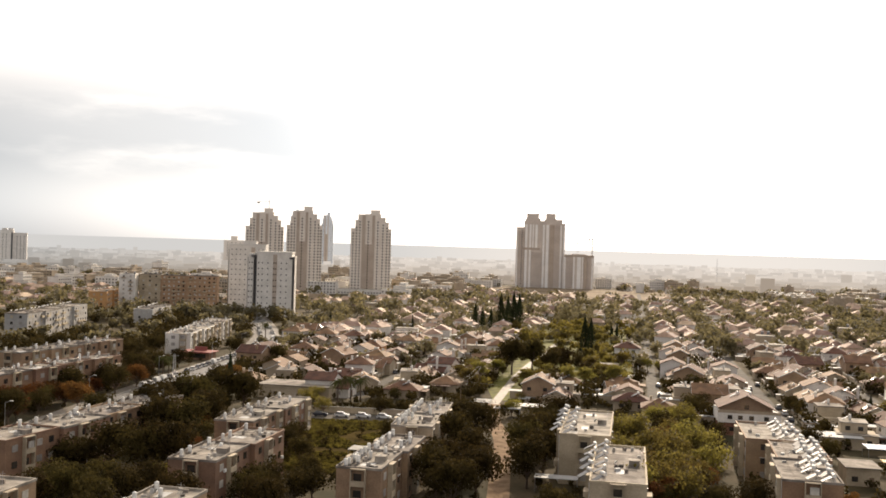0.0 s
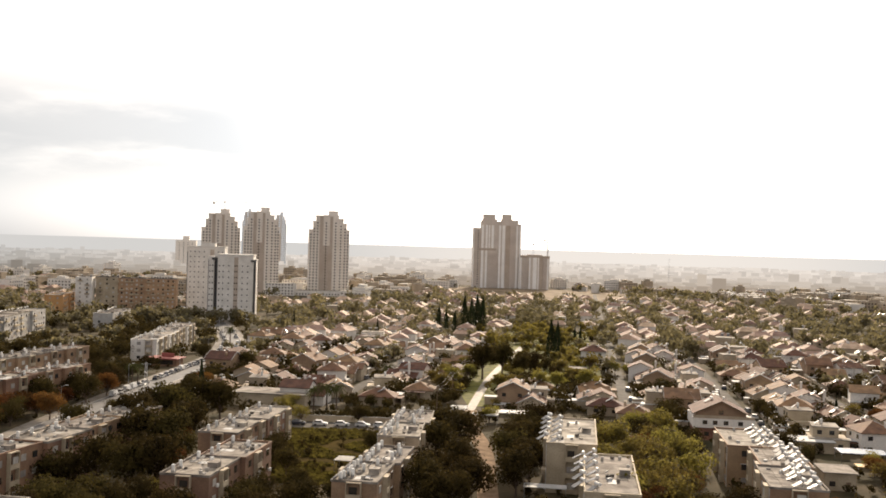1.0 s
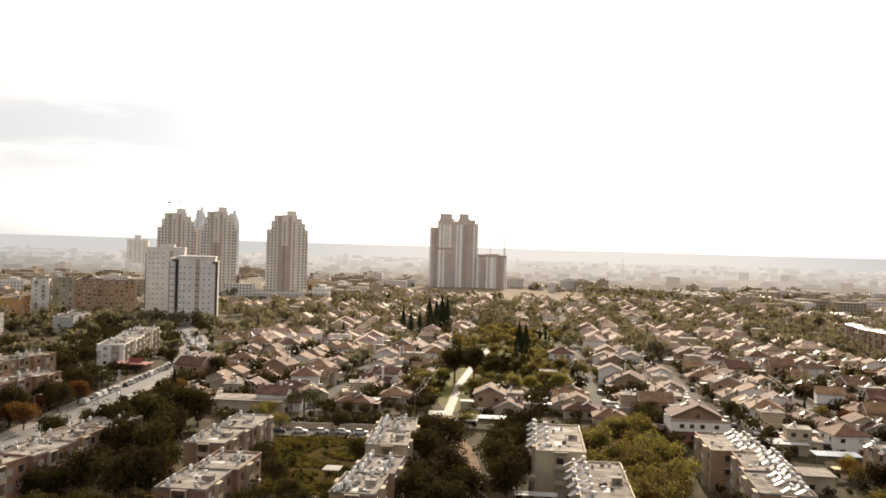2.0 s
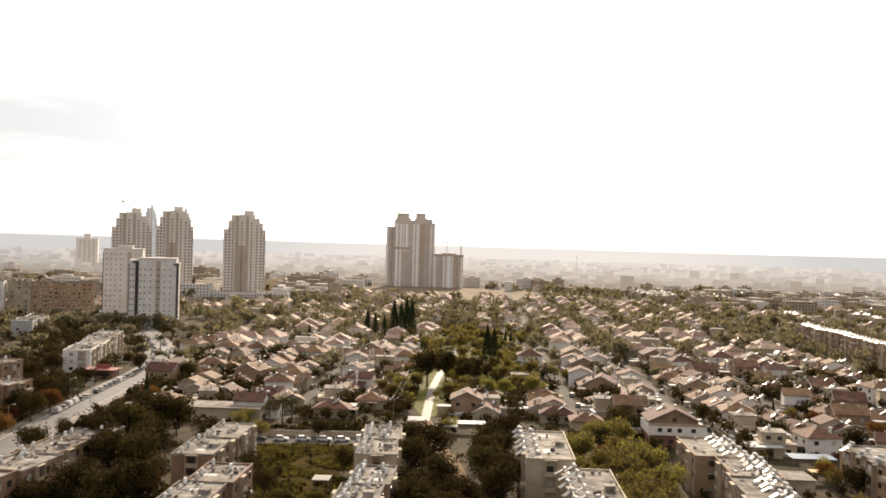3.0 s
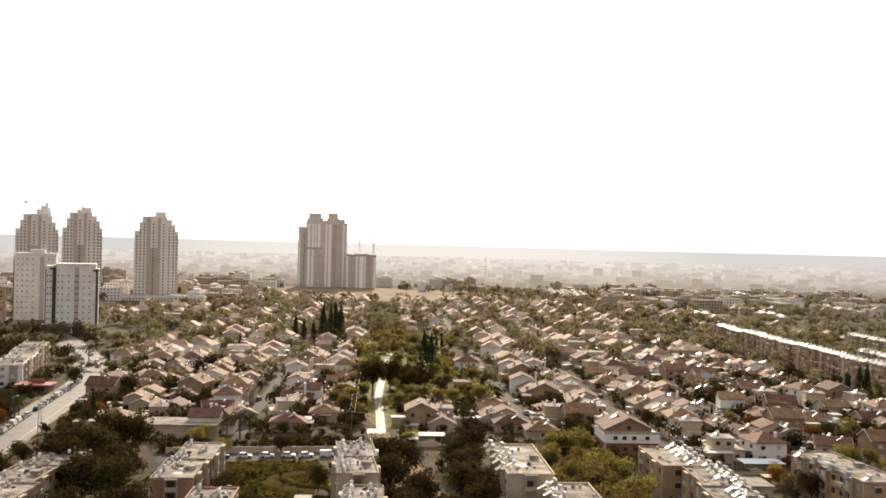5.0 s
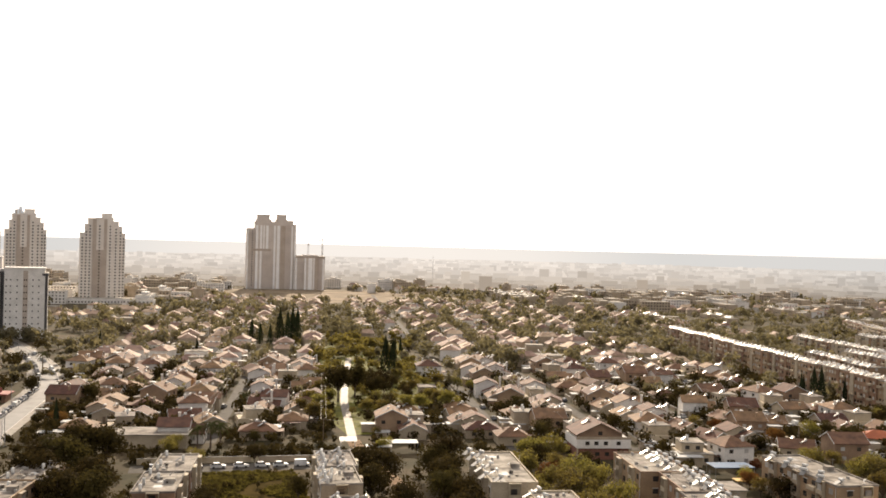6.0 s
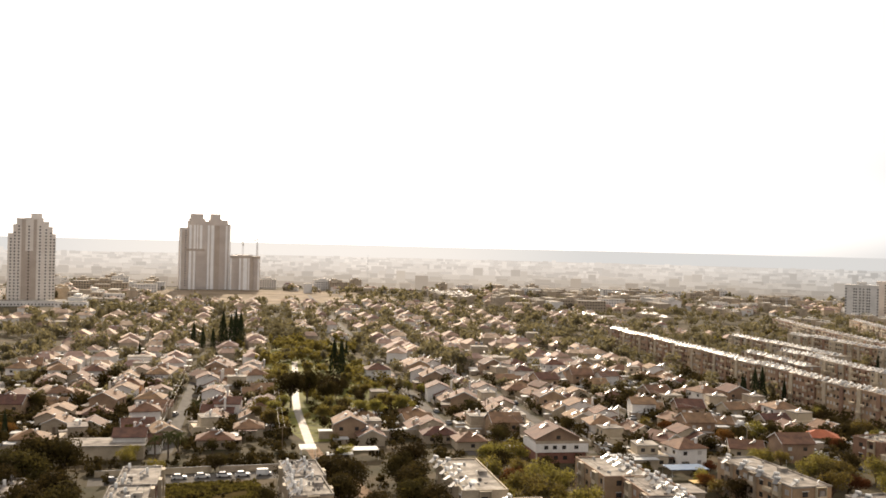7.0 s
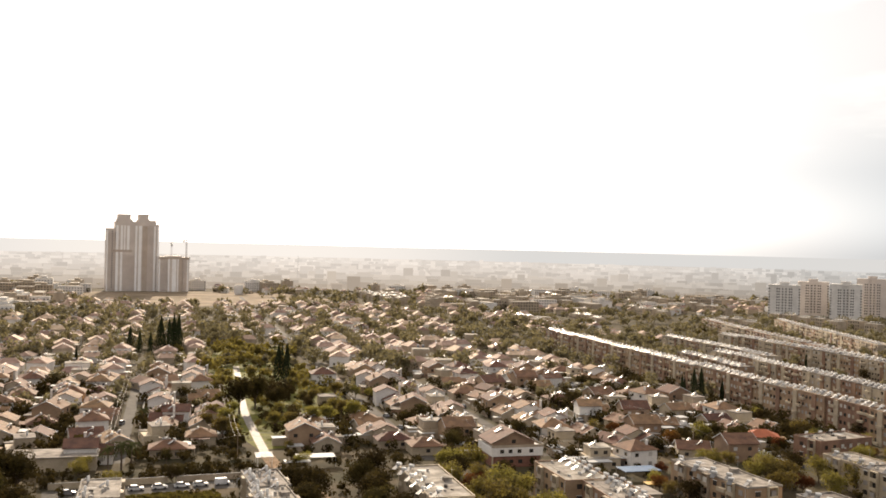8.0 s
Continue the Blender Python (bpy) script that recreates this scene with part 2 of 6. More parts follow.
M_TRACK = mat("trodden_brown_earth", (0.27, 0.185, 0.115), 0.95, (0.15, 0.10, 0.062), 0.35, 2.0, 0.5, spec=0.05)
M_WASTE = mat("weedy_waste_ground", (0.085, 0.062, 0.026), 0.95, (0.042, 0.034, 0.015), 0.14, 1.4, 0.8, spec=0.0)

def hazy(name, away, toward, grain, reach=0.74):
    """Distance haze painted as emission, brighter below the sun, each building a little different."""
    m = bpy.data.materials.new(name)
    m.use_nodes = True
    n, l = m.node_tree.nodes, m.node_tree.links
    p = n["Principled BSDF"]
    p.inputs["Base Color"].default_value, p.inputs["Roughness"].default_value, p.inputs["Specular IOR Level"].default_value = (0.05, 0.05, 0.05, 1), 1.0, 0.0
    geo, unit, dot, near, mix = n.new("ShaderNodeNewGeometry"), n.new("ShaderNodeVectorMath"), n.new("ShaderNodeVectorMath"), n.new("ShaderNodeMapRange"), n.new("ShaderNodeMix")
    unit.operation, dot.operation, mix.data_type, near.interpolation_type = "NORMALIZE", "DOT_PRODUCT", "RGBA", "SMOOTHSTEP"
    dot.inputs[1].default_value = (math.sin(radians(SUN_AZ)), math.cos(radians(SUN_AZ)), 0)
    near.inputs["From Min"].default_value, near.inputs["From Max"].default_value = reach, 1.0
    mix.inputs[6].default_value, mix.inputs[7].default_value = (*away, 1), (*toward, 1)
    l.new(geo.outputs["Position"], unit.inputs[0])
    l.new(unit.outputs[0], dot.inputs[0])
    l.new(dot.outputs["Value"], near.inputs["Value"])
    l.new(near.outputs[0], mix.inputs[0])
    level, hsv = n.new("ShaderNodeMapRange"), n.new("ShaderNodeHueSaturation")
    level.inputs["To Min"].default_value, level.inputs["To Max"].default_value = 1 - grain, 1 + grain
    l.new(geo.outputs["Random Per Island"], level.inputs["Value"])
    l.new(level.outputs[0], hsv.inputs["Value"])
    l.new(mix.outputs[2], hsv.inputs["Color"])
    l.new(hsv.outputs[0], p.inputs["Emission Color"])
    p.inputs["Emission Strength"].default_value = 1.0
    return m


# ---- building kit ----
class Mesh:
    """Collects polygons of one part."""

    def __init__(self):
        self.v, self.f = [], []

    def poly(self, *pts):
        i = len(self.v)
        self.v += [tuple(p) for p in pts]
        self.f.append(tuple(range(i, i + len(pts))))
        return self

    def solid(self, foot, z0, z1):
        """An upright prism on a counter-clockwise outline."""
        i, n = len(self.v), len(foot)
        self.v += [(x, y, z0) for x, y in foot] + [(x, y, z1) for x, y in foot]
        self.f += [tuple(range(i + n - 1, i - 1, -1)), tuple(range(i + n, i + 2 * n))]
        self.f += [(i + k, i + (k + 1) % n, i + n + (k + 1) % n, i + n + k) for k in range(n)]
        return self

    def box(self, x0, x1, y0, y1, z0, z1):
        return self.solid([(x0, y0), (x1, y0), (x1, y1), (x0, y1)], z0, z1)

    def chamfer_box(self, x0, x1, y0, y1, z0, z1, b):
        """A box whose upper edges are cut off."""
        i = len(self.v)
        self.v += [(x0, y0, z0), (x1, y0, z0), (x1, y1, z0), (x0, y1, z0), (x0, y0, z1 - b), (x1, y0, z1 - b), (x1, y1, z1 - b), (x0, y1, z1 - b),
                   (x0 + b, y0 + b, z1), (x1 - b, y0 + b, z1), (x1 - b, y1 - b, z1), (x0 + b, y1 - b, z1)]
        self.f += [(i + 3, i + 2, i + 1, i), (i + 8, i + 9, i + 10, i + 11)]
        for a in (0, 4):
            self.f += [(i + a + k, i + a + (k + 1) % 4, i + a + 4 + (k + 1) % 4, i + a + 4 + k) for k in range(4)]
        return self

    def rod(self, a, b, r0, r1=None, n=6, caps=True):
        a, b, r1 = Vector(a), Vector(b), r0 if r1 is None else r1
        d = (b - a).normalized()
        s = d.orthogonal().normalized()
        t = d.cross(s)
        i = len(self.v)
        for c, r in ((a, r0), (b, r1)):
            self.v += [tuple(c + (s * math.cos(k * math.tau / n) + t * math.sin(k * math.tau / n)) * r) for k in range(n)]
        self.f += [(i + k, i + (k + 1) % n, i + n + (k + 1) % n, i + n + k) for k in range(n)]
        if caps:
            self.f += [tuple(range(i + n - 1, i - 1, -1)), tuple(range(i + n, i + 2 * n))]
        return self

    def data(self, name, material):
        d = bpy.data.meshes.new(name)
        d.from_pydata(self.v, [], self.f)
        d.materials.append(material)
        d.validate()
        d.update()
        return d


def part(name, mesh, material, parent=None, label="", m=None):
    """Links a mesh as one object under a thing or a part."""
    d = mesh.data(name, material) if isinstance(mesh, Mesh) else mesh
    ob = new(name, d)
    ob.parent = parent
    if m is not None:
        ob.matrix_basis = m
    if label:
        ob["label"] = label
    return ob


def thing(name, m, label, category, group="", kind=""):
    """An Empty at a thing's base."""
    ob = new(name)
    ob.empty_display_size = 0.2
    ob.matrix_basis = m
    return tagged(ob, label, category, group, kind)


def structure(name, mesh, material, label, category):
    ob = new(name, mesh.data(name, material))
    return tagged(ob, label, category, kind="structure")


GRID = 11.0   # degrees by which the streets and blocks lean to the right of +y


def lay(x, y, z=0.0, turn=0.0):
    """A pose on the ground, turned with the town's grid."""
    return pose(x, y, z, 0, 0, -GRID + turn)

# ---- ground ----
g = Mesh()
R = [-400, 0, 400, 900, 1600, 2600, 4700]
X = [-4700, -2000, -900, -300, 0, 300, 900, 2000, 4700]
for j in range(len(R) - 1):
    for i in range(len(X) - 1):
        g.poly((X[i], R[j], 0), (X[i + 1], R[j], 0), (X[i + 1], R[j + 1], 0), (X[i], R[j + 1], 0))
structure("ground", g, M_GROUND, "dry brown and green ground of the town", "ground")


def strip(name, line, width, z, material, label, category, thick=0.0):
    """A ribbon that follows a smooth line on the ground."""
    pts = [Vector((*p, 0)) for p in line]
    fine = []
    for k in range(len(pts) - 1):
        p0, p1, p2, p3 = pts[max(k - 1, 0)], pts[k], pts[k + 1], pts[min(k + 2, len(pts) - 1)]
        for s in range(6):
            u = s / 6
            fine.append(0.5 * (2 * p1 + (p2 - p0) * u + (2 * p0 - 5 * p1 + 4 * p2 - p3) * u * u + (3 * p1 - p0 - 3 * p2 + p3) * u ** 3))
    fine.append(pts[-1])
    mesh = Mesh()
    off = width if isinstance(width, tuple) else (-width / 2, width / 2)
    edge = []
    for k, p in enumerate(fine):
        d = (fine[min(k + 1, len(fine) - 1)] - fine[max(k - 1, 0)]).normalized()
        s = Vector((d.y, -d.x, 0))
        edge.append((p + s * off[0], p + s * off[1]))
    for (a, b), (c, d) in zip(edge, edge[1:]):
        mesh.poly((a.x, a.y, z), (b.x, b.y, z), (d.x, d.y, z), (c.x, c.y, z))
        if thick:
            mesh.poly((a.x, a.y, z - thick), (a.x, a.y, z), (c.x, c.y, z), (c.x, c.y, z - thick))
            mesh.poly((b.x, b.y, z), (b.x, b.y, z - thick), (d.x, d.y, z - thick), (d.x, d.y, z))
    return structure(name, mesh, material, label, category)


ROAD = [(-106, 200), (-103, 240), (-100, 290), (-95, 345), (-89, 400), (-85, 440), (-87, 480), (-92, 520), (-103, 570), (-118, 630), (-140, 700), (-175, 790)]
strip("road", ROAD, 9.0, 0.02, M_ASPHALT, "grey asphalt street that bends past parked cars", "road")
strip("pavement", ROAD, (-8.5, -4.5), 0.14, M_PAVING, "pale paved footway with a raised kerb", "pavement", 0.14)
strip("pavement", ROAD, (4.5, 7.5), 0.14, M_PAVING, "pale paved footway with a raised kerb", "pavement", 0.14)
for side in ((-4.72, -4.44), (4.44, 4.72)):
    strip("kerb", ROAD, side, 0.165, M_KERB, "pale stone kerb along the street", "kerb", 0.165)
TRACK = [(12, 190), (14.5, 222), (17, 256), (16, 290), (18, 316)]
strip("path", TRACK, 4.6, 0.026, M_TRACK, "trodden brown earth track between the blocks", "path")
PATH = [(18, 316), (24, 350), (31, 389), (40, 430), (52, 480), (66, 540)]
strip("path", PATH, 3.1, 0.03, M_PAVING, "pale paved footpath through the park", "path")


def patch(name, outline, z, material, label, category):
    return structure(name, Mesh().poly(*[(x, y, z) for x, y in outline]), material, label, category)


patch("lawn", [(-36, 214), (-19, 216), (-9, 262), (-9, 277), (-38, 279)], 0.012, M_WASTE, "weedy brown and green ground of an empty lot", "soil")
patch("lawn", [(18, 325), (42, 321), (74, 366), (120, 638), (72, 648), (17, 383)], 0.008, M_GRASS, "sunlit green lawn of the park", "grass")
patch("field", [(430, 640), (900, 560), (1000, 720), (640, 800), (470, 760)], 0.008, M_GROUND, "dark open field before white blocks", "field")
strip("street", [(-52, 287), (-20, 284), (8, 281)], 9.0, 0.018, M_STREET, "grey asphalt parking street behind the blocks", "street")

patch("building_site", [(30, 1050), (150, 1030), (290, 1060), (345, 1150), (320, 1318), (70, 1322), (10, 1110)], 0.01, M_SITE, "bare pale earth of the building site", "soil")
patch("lawn", [(4, 735), (58, 728), (70, 800), (14, 812)], 0.01, M_GRASS, "sunlit green field beyond the villas", "grass")

# the hazy distance: rows of roofs one behind the other, and the plain up to the horizon
dr = random.Random(90)
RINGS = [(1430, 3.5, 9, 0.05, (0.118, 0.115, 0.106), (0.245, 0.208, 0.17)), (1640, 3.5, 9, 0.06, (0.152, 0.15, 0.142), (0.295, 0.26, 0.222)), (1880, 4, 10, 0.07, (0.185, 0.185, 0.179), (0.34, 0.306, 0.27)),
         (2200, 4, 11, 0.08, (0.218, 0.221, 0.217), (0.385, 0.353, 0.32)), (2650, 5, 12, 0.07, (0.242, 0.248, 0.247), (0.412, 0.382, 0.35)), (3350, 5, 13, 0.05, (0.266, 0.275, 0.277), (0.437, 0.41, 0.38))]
for (rad, low, high, tall, away, toward), after in zip(RINGS, [r[0] for r in RINGS[1:]] + [4600]):
    town = Mesh()
    for q in range(-72, 96, 3):
        a, e = radians(q), radians(q + 3)
        town.poly(*[(math.sin(w) * d, math.cos(w) * d, 0.4) for w, d in ((a, rad - 15), (a, after), (e, after), (e, rad - 15))][::-1])
    for lane in range(2):
        a = radians(-72)
        while a < radians(96):
            w = dr.uniform(8, 30)
            h = dr.uniform(low, high) if dr.random() > tall else dr.uniform(13, 22)
            if h > high:
                w = dr.uniform(12, 19)
            d = rad + (after - rad) * 0.45 * lane + dr.uniform(-25, 25)
            e = a + w / rad
            town.solid([(math.sin(a) * d, math.cos(a) * d), (math.sin(e) * d, math.cos(e) * d), (math.sin(e) * (d + 12), math.cos(e) * (d + 12)), (math.sin(a) * (d + 12), math.cos(a) * (d + 12))][::-1], 0, h)
            a = e + dr.choice((0, 0, 6, 14)) / rad
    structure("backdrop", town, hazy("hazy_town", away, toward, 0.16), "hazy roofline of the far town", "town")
plain = Mesh()
hn = 120
edge = [(math.sin(radians(-75 + 172 * q / hn)), math.cos(radians(-75 + 172 * q / hn)), 57.5 + 1.6 * noise.noise(Vector((q * 0.16, 1.5, 0))) + 0.8 * noise.noise(Vector((q * 0.7, 7.5, 0)))) for q in range(hn + 1)]
for (x0, y0, z0), (x1, y1, z1) in zip(edge, edge[1:]):
    plain.poly((x0 * 4600, y0 * 4600, -1), (x1 * 4600, y1 * 4600, -1), (x1 * 4600, y1 * 4600, z1), (x0 * 4600, y0 * 4600, z0))
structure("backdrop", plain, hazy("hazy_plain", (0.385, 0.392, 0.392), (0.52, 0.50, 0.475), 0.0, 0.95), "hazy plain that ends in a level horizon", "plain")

# ---- high towers ----
def facade_box(w, h, d=0.08):
    return Mesh().box(-w / 2, w / 2, -d, 0.0, 0, h)


WIN_TOWER = facade_box(0.75, 0.85).data("window", M_GLASS)
WIN_TOWER_WIDE = facade_box(2.6, 1.7).data("window", M_GLASS)


def tower(x, y, turn, label, steps, bands, cols, fh, depth=22.0, balconies=(), wall=None, wide=False, size=(1, 1, 1)):
    """A tower with a stepped crown. steps: (x0, x1, height, front y); bands: (x0, x1, z0, z1, front y, material); cols: window columns (x, front y, top)."""
    wall = wall or M_TOWER
    t = thing("residential_tower", pose(x, y, 0, 0, 0, turn) @ Matrix.Diagonal((*size, 1)), label, "tower block", "distant tower blocks")
    for x0, x1, z1, y0 in steps:
        part("wall", Mesh().box(x0, x1, y0, depth - y0, 0, z1), wall, t)
        part("parapet", Mesh().box(x0 - 0.25, x1 + 0.25, y0 - 0.25, depth - y0 + 0.25, z1 + 0.003, z1 + 1.1), wall, t)
    for x0, x1, z0, z1, y0, m in bands:
        part("facade_band", Mesh().box(x0, x1, y0 - 0.3, y0 + 0.2, z0, z1), m, t)
    for x0, x1, y0, top in balconies:
        for k in range(1, int(top / fh)):
            part("balcony", Mesh().box(x0, x1, y0 - 1.5, y0 + 0.1, k * fh, k * fh + 1.15), wall, t)
    tiny = Mesh()
    for cx, y0, top in cols:
        for k in range(1, int(top / fh)):
            if wide:
                tiny.box(cx - 0.7, cx + 0.7, y0 - 0.08, y0, k * fh + 0.9, k * fh + 2.3)
            else:
                part("window", WIN_TOWER, None, t, m=pose(cx, y0 - 0.01, k * fh + 0.9))
    if wide and cols:
        tagged(part("glazing", tiny, M_GLASS, t), kind="stuff")
    return t


def crown_tower(x, y, turn, h, label, s=1.0, wall=None):
    """The slender beige type with a stair-stepped crown and a brown middle."""
    k = h / 88.0
    steps = [(-21.5 * s, -17 * s, 68 * k, 3), (-17 * s, -14 * s, 77 * k, 2), (-14 * s, -6 * s, 83 * k, 1), (-6 * s, 10 * s, 83.5 * k, 0), (-1 * s, 9 * s, 88 * k, 5),
             (10 * s, 15 * s, 80 * k, 1), (15 * s, 18.5 * s, 75 * k, 2), (18.5 * s, 21.5 * s, 68 * k, 3)]
    bands = [(-9.5 * s, -6 * s, 52 * k, 83 * k, 0, M_TOWER_BROWN), (1 * s, 4 * s, 52 * k, 83 * k, 0, M_TOWER_BROWN), (-9.5 * s, 4 * s, 0, 52 * k, 0, M_TOWER_BROWN)]
    cols = [(-19 * s, 3, 66 * k), (-15.5 * s, 2, 74 * k), (-12 * s, 1, 80 * k), (-3 * s, -0.3, 80 * k), (7 * s, 0, 80 * k), (12.5 * s, 1, 76 * k), (16.8 * s, 2, 72 * k), (20 * s, 3, 66 * k)]
    return tower(x, y, turn, label, steps, bands, cols, 3.1 * k, wall=wall, wide=True)


crown_tower(-76.6, 1034, 3, 87, "slender beige residential tower with stepped crown and brown middle")
crown_tower(-191, 1042, 8, 86, "beige residential tower with stepped crown beside its twin", 0.93)
crown_tower(-148, 1040, 8, 89, "beige residential tower with stepped crown beside its twin", 0.88)
crown_tower(-286, 2400, 5, 128, "far pale bluish residential tower with stepped crown", 0.72, M_TOWER_BLUE)
crown_tower(-378, 2500, 8, 137, "far pale bluish residential tower with stepped crown", 0.72, M_TOWER_BLUE)

FINS = [(-31, -29.8), (-20.5, -17.5), (-15, -12.5), (2.2, 4.7), (6.4, 10), (24.5, 27), (28.6, 31)]
tower(133, 1330, -2, "wide twin-peaked tower with white fins and striped balconies",
      [(-31, -21, 79, 1.5), (-21, -19, 88, 1), (-19, -1, 91, 0), (-18, -3, 97.5, 4), (-1, 6, 88, 0.5), (6, 19, 91, 0), (7, 18.5, 98, 4), (19, 27, 90, 0), (27, 31, 85, 1)],
      [(a, b, 0, 78 if a < -21 else 84, 0, M_TOWER_WHITE) for a, b in FINS] + [(-11, -9.5, 52, 84, 0, M_TOWER_WHITE), (-7.5, -4.5, 52, 84, 0, M_TOWER_WHITE), (-26, -1, 50, 53, -0.1, M_TOWER_BROWN), (11, 17, 0, 84, 0, M_TOWER_BROWN)],
      [(-24.5, 1.5, 78)], 3.1, 26, [(-29.6, -21.2, 1.5, 78), (-12.3, 1.5, 0.3, 51), (17.6, 24.3, 0.2, 87), (-18, 17, 5, 0)], wall=M_TOWER_PINK, wide=True, size=(1.055, 1, 1.02))
tower(184.3, 1320, -2, "unfinished beige tower wing under construction below two cranes",
      [(-18.5, -8, 45, 1), (-8, 9, 46, 0), (9, 19, 44.5, 1)],
      [(-19, -17, 0, 43, 1, M_TOWER_WHITE), (-7.5, -5.5, 0, 43, 0, M_TOWER_WHITE), (-2.5, 2.5, 0, 43, 0, M_TOWER_WHITE), (4, 5.2, 0, 43, 0, M_TOWER_WHITE), (6, 10.5, 0, 43, 0, M_TOWER_BROWN), (16, 18, 0, 42, 1, M_TOWER_WHITE), (-18.5, 19, 43, 45.5, -0.2, M_TOWER_BROWN)],
      [], 3.1, 22, [(-16.8, -8.2, 1, 42), (11, 15.8, 1, 42)], wall=M_TOWER_PINK, wide=True, size=(1.05, 1, 1.0))

# two white slab blocks with dark vertical recesses, one behind the other
L_SLAB = "tall white slab apartment block with dark vertical recesses"
tower(-123, 660, 3, L_SLAB,
      [(-9.4, -8.4, 40, 6), (-8.4, -4.9, 41.5, 1.5), (-4.9, -2.4, 42, 5), (-2.4, 21, 43, 0), (21, 22.7, 40, 4)],
      [(-9.3, -8.5, 0, 40, 5.6, M_TOWER_DARK), (-4.8, -2.5, 0, 41.5, 4.6, M_TOWER_DARK), (-6.4, -0.2, 40.2, 41.6, 0.9, M_TOWER_DARK), (8.4, 11.2, 0, 42.2, 0, M_TOWER_BROWN), (21.1, 22.6, 0, 39.5, 3.6, M_TOWER_DARK), (19.4, 23.0, 39.2, 40.6, 0, M_TOWER_DARK)],
      [(-7.6, 1.5, 40), (-5.8, 1.5, 40), (-1.2, 0, 42), (1.3, 0, 42), (5.0, 0, 42), (9.1, -0.3, 42), (10.4, -0.3, 42), (14, 0, 42), (17.5, 0, 42)], 3.9, 20, wall=M_WHITE)
tower(-152, 760, 3, "tall white slab apartment block with small square windows", [(-14, 14, 47.5, 0), (-4, 6, 50, 5), (-15, -14, 45, 3)], [(-14.9, -14.1, 0, 44, 2.7, M_TOWER_DARK), (3, 6, 0, 46, 0, M_TOWER_BROWN)],
      [(-11.8, 0, 47), (-8.6, 0, 47), (-5.4, 0, 47), (-1.6, 0, 47), (9, 0, 47), (12, 0, 47)], 3.9, 18, wall=M_WHITE)
tower(-405, 1890, 6, "far grey tower with a roof block", [(-19, 19, 52, 0), (-6, 6, 60, 4)], [], [(-12, 0, 50), (-4, 0, 50), (4, 0, 50), (12, 0, 50)], 3.1, wide=True)
tower(-792, 1800, 20, "far white tower with two small roof heads", [(-23, 0, 58, 0), (0, 23, 54, 2), (-20, -12, 62, 4), (-9, -1, 62, 4)], [(-4, -1, 0, 55, 0, M_TOWER_DARK)],
      [(-18, 0, 55), (-12, 0, 55), (6, 2, 52), (12, 2, 52), (18, 2, 52)], 3.1, wall=M_WHITE, wide=True)
for bx, by, top, wall_m in ((737, 795, 35, M_WHITE), (800, 813, 38, M_TOWER_PINK), (803, 770, 37, M_WHITE), (852, 776, 43, M_TOWER_PINK)):
    bw = 33.0
    dark = M_TOWER_BROWN if wall_m is M_WHITE else M_STUCCO_PINK
    tower(bx, by, -8 - math.degrees(math.atan2(bx + 73, by)) + 8, "white slab apartment block with dark loggias beyond the field", [(-bw / 2, -3.5, top, 0), (-3.5, 3.5, top - 1, 1.6), (3.5, bw / 2, top, 0), (-5, 5, top + 3, 6)], [],
          [(q, 1.6 if abs(q) < 3.5 else 0, top - 2) for q in (-15.5, -7.5, -5.4, -1.7, 1.7, 5.4, 7.5, 15.5)], 3.0, 16, wall=wall_m, wide=True)


def crane(x, y, h, turn):
    t = thing("tower_crane", pose(x, y, 0, 0, 0, turn), "thin steel tower crane over the building site", "crane", "tower cranes")
    mast = Mesh()
    for sx in (-0.7, 0.7):
        for sy in (-0.7, 0.7):
            mast.rod((sx, sy, 0), (sx, sy, h), 0.3, n=4)
    for k in range(int(h / 3)):
        s = 1 if k % 2 else -1
        mast.rod((-0.7 * s, -0.7, k * 3), (0.7 * s, -0.7, k * 3 + 3), 0.1, n=4)
    part("mast", mast, M_METAL, t)
    jib = Mesh()
    for q in ((-0.6, 0), (0.6, 0), (0, 1.2)):
        jib.rod((-14, q[0], h + q[1]), (30, q[0], h + q[1]), 0.28, n=4)
    for k in range(14):
        jib.rod((-12 + k * 3, -0.6, h), (-10.5 + k * 3, 0, h + 1.2), 0.08, n=4).rod((-10.5 + k * 3, 0, h + 1.2), (-9 + k * 3, 0.6, h), 0.08, n=4)
    part("jib", jib, M_METAL, t)
    part("apex", Mesh().rod((0, 0, h), (0, 0, h + 7), 0.5, 0.2).rod((0, 0, h + 7), (26, 0, h + 1.2), 0.14, n=4).rod((0, 0, h + 7), (-12, 0, h + 1.2), 0.14, n=4), M_METAL, t)
    part("counterweight", Mesh().box(-14, -11, -0.8, 0.8, h - 2.2, h), M_CONCRETE, t)
    return t


crane(186.5, 1352, 62, 82)
crane(206.4, 1352, 68, 62)
crane(-206, 1150, 98, 15)


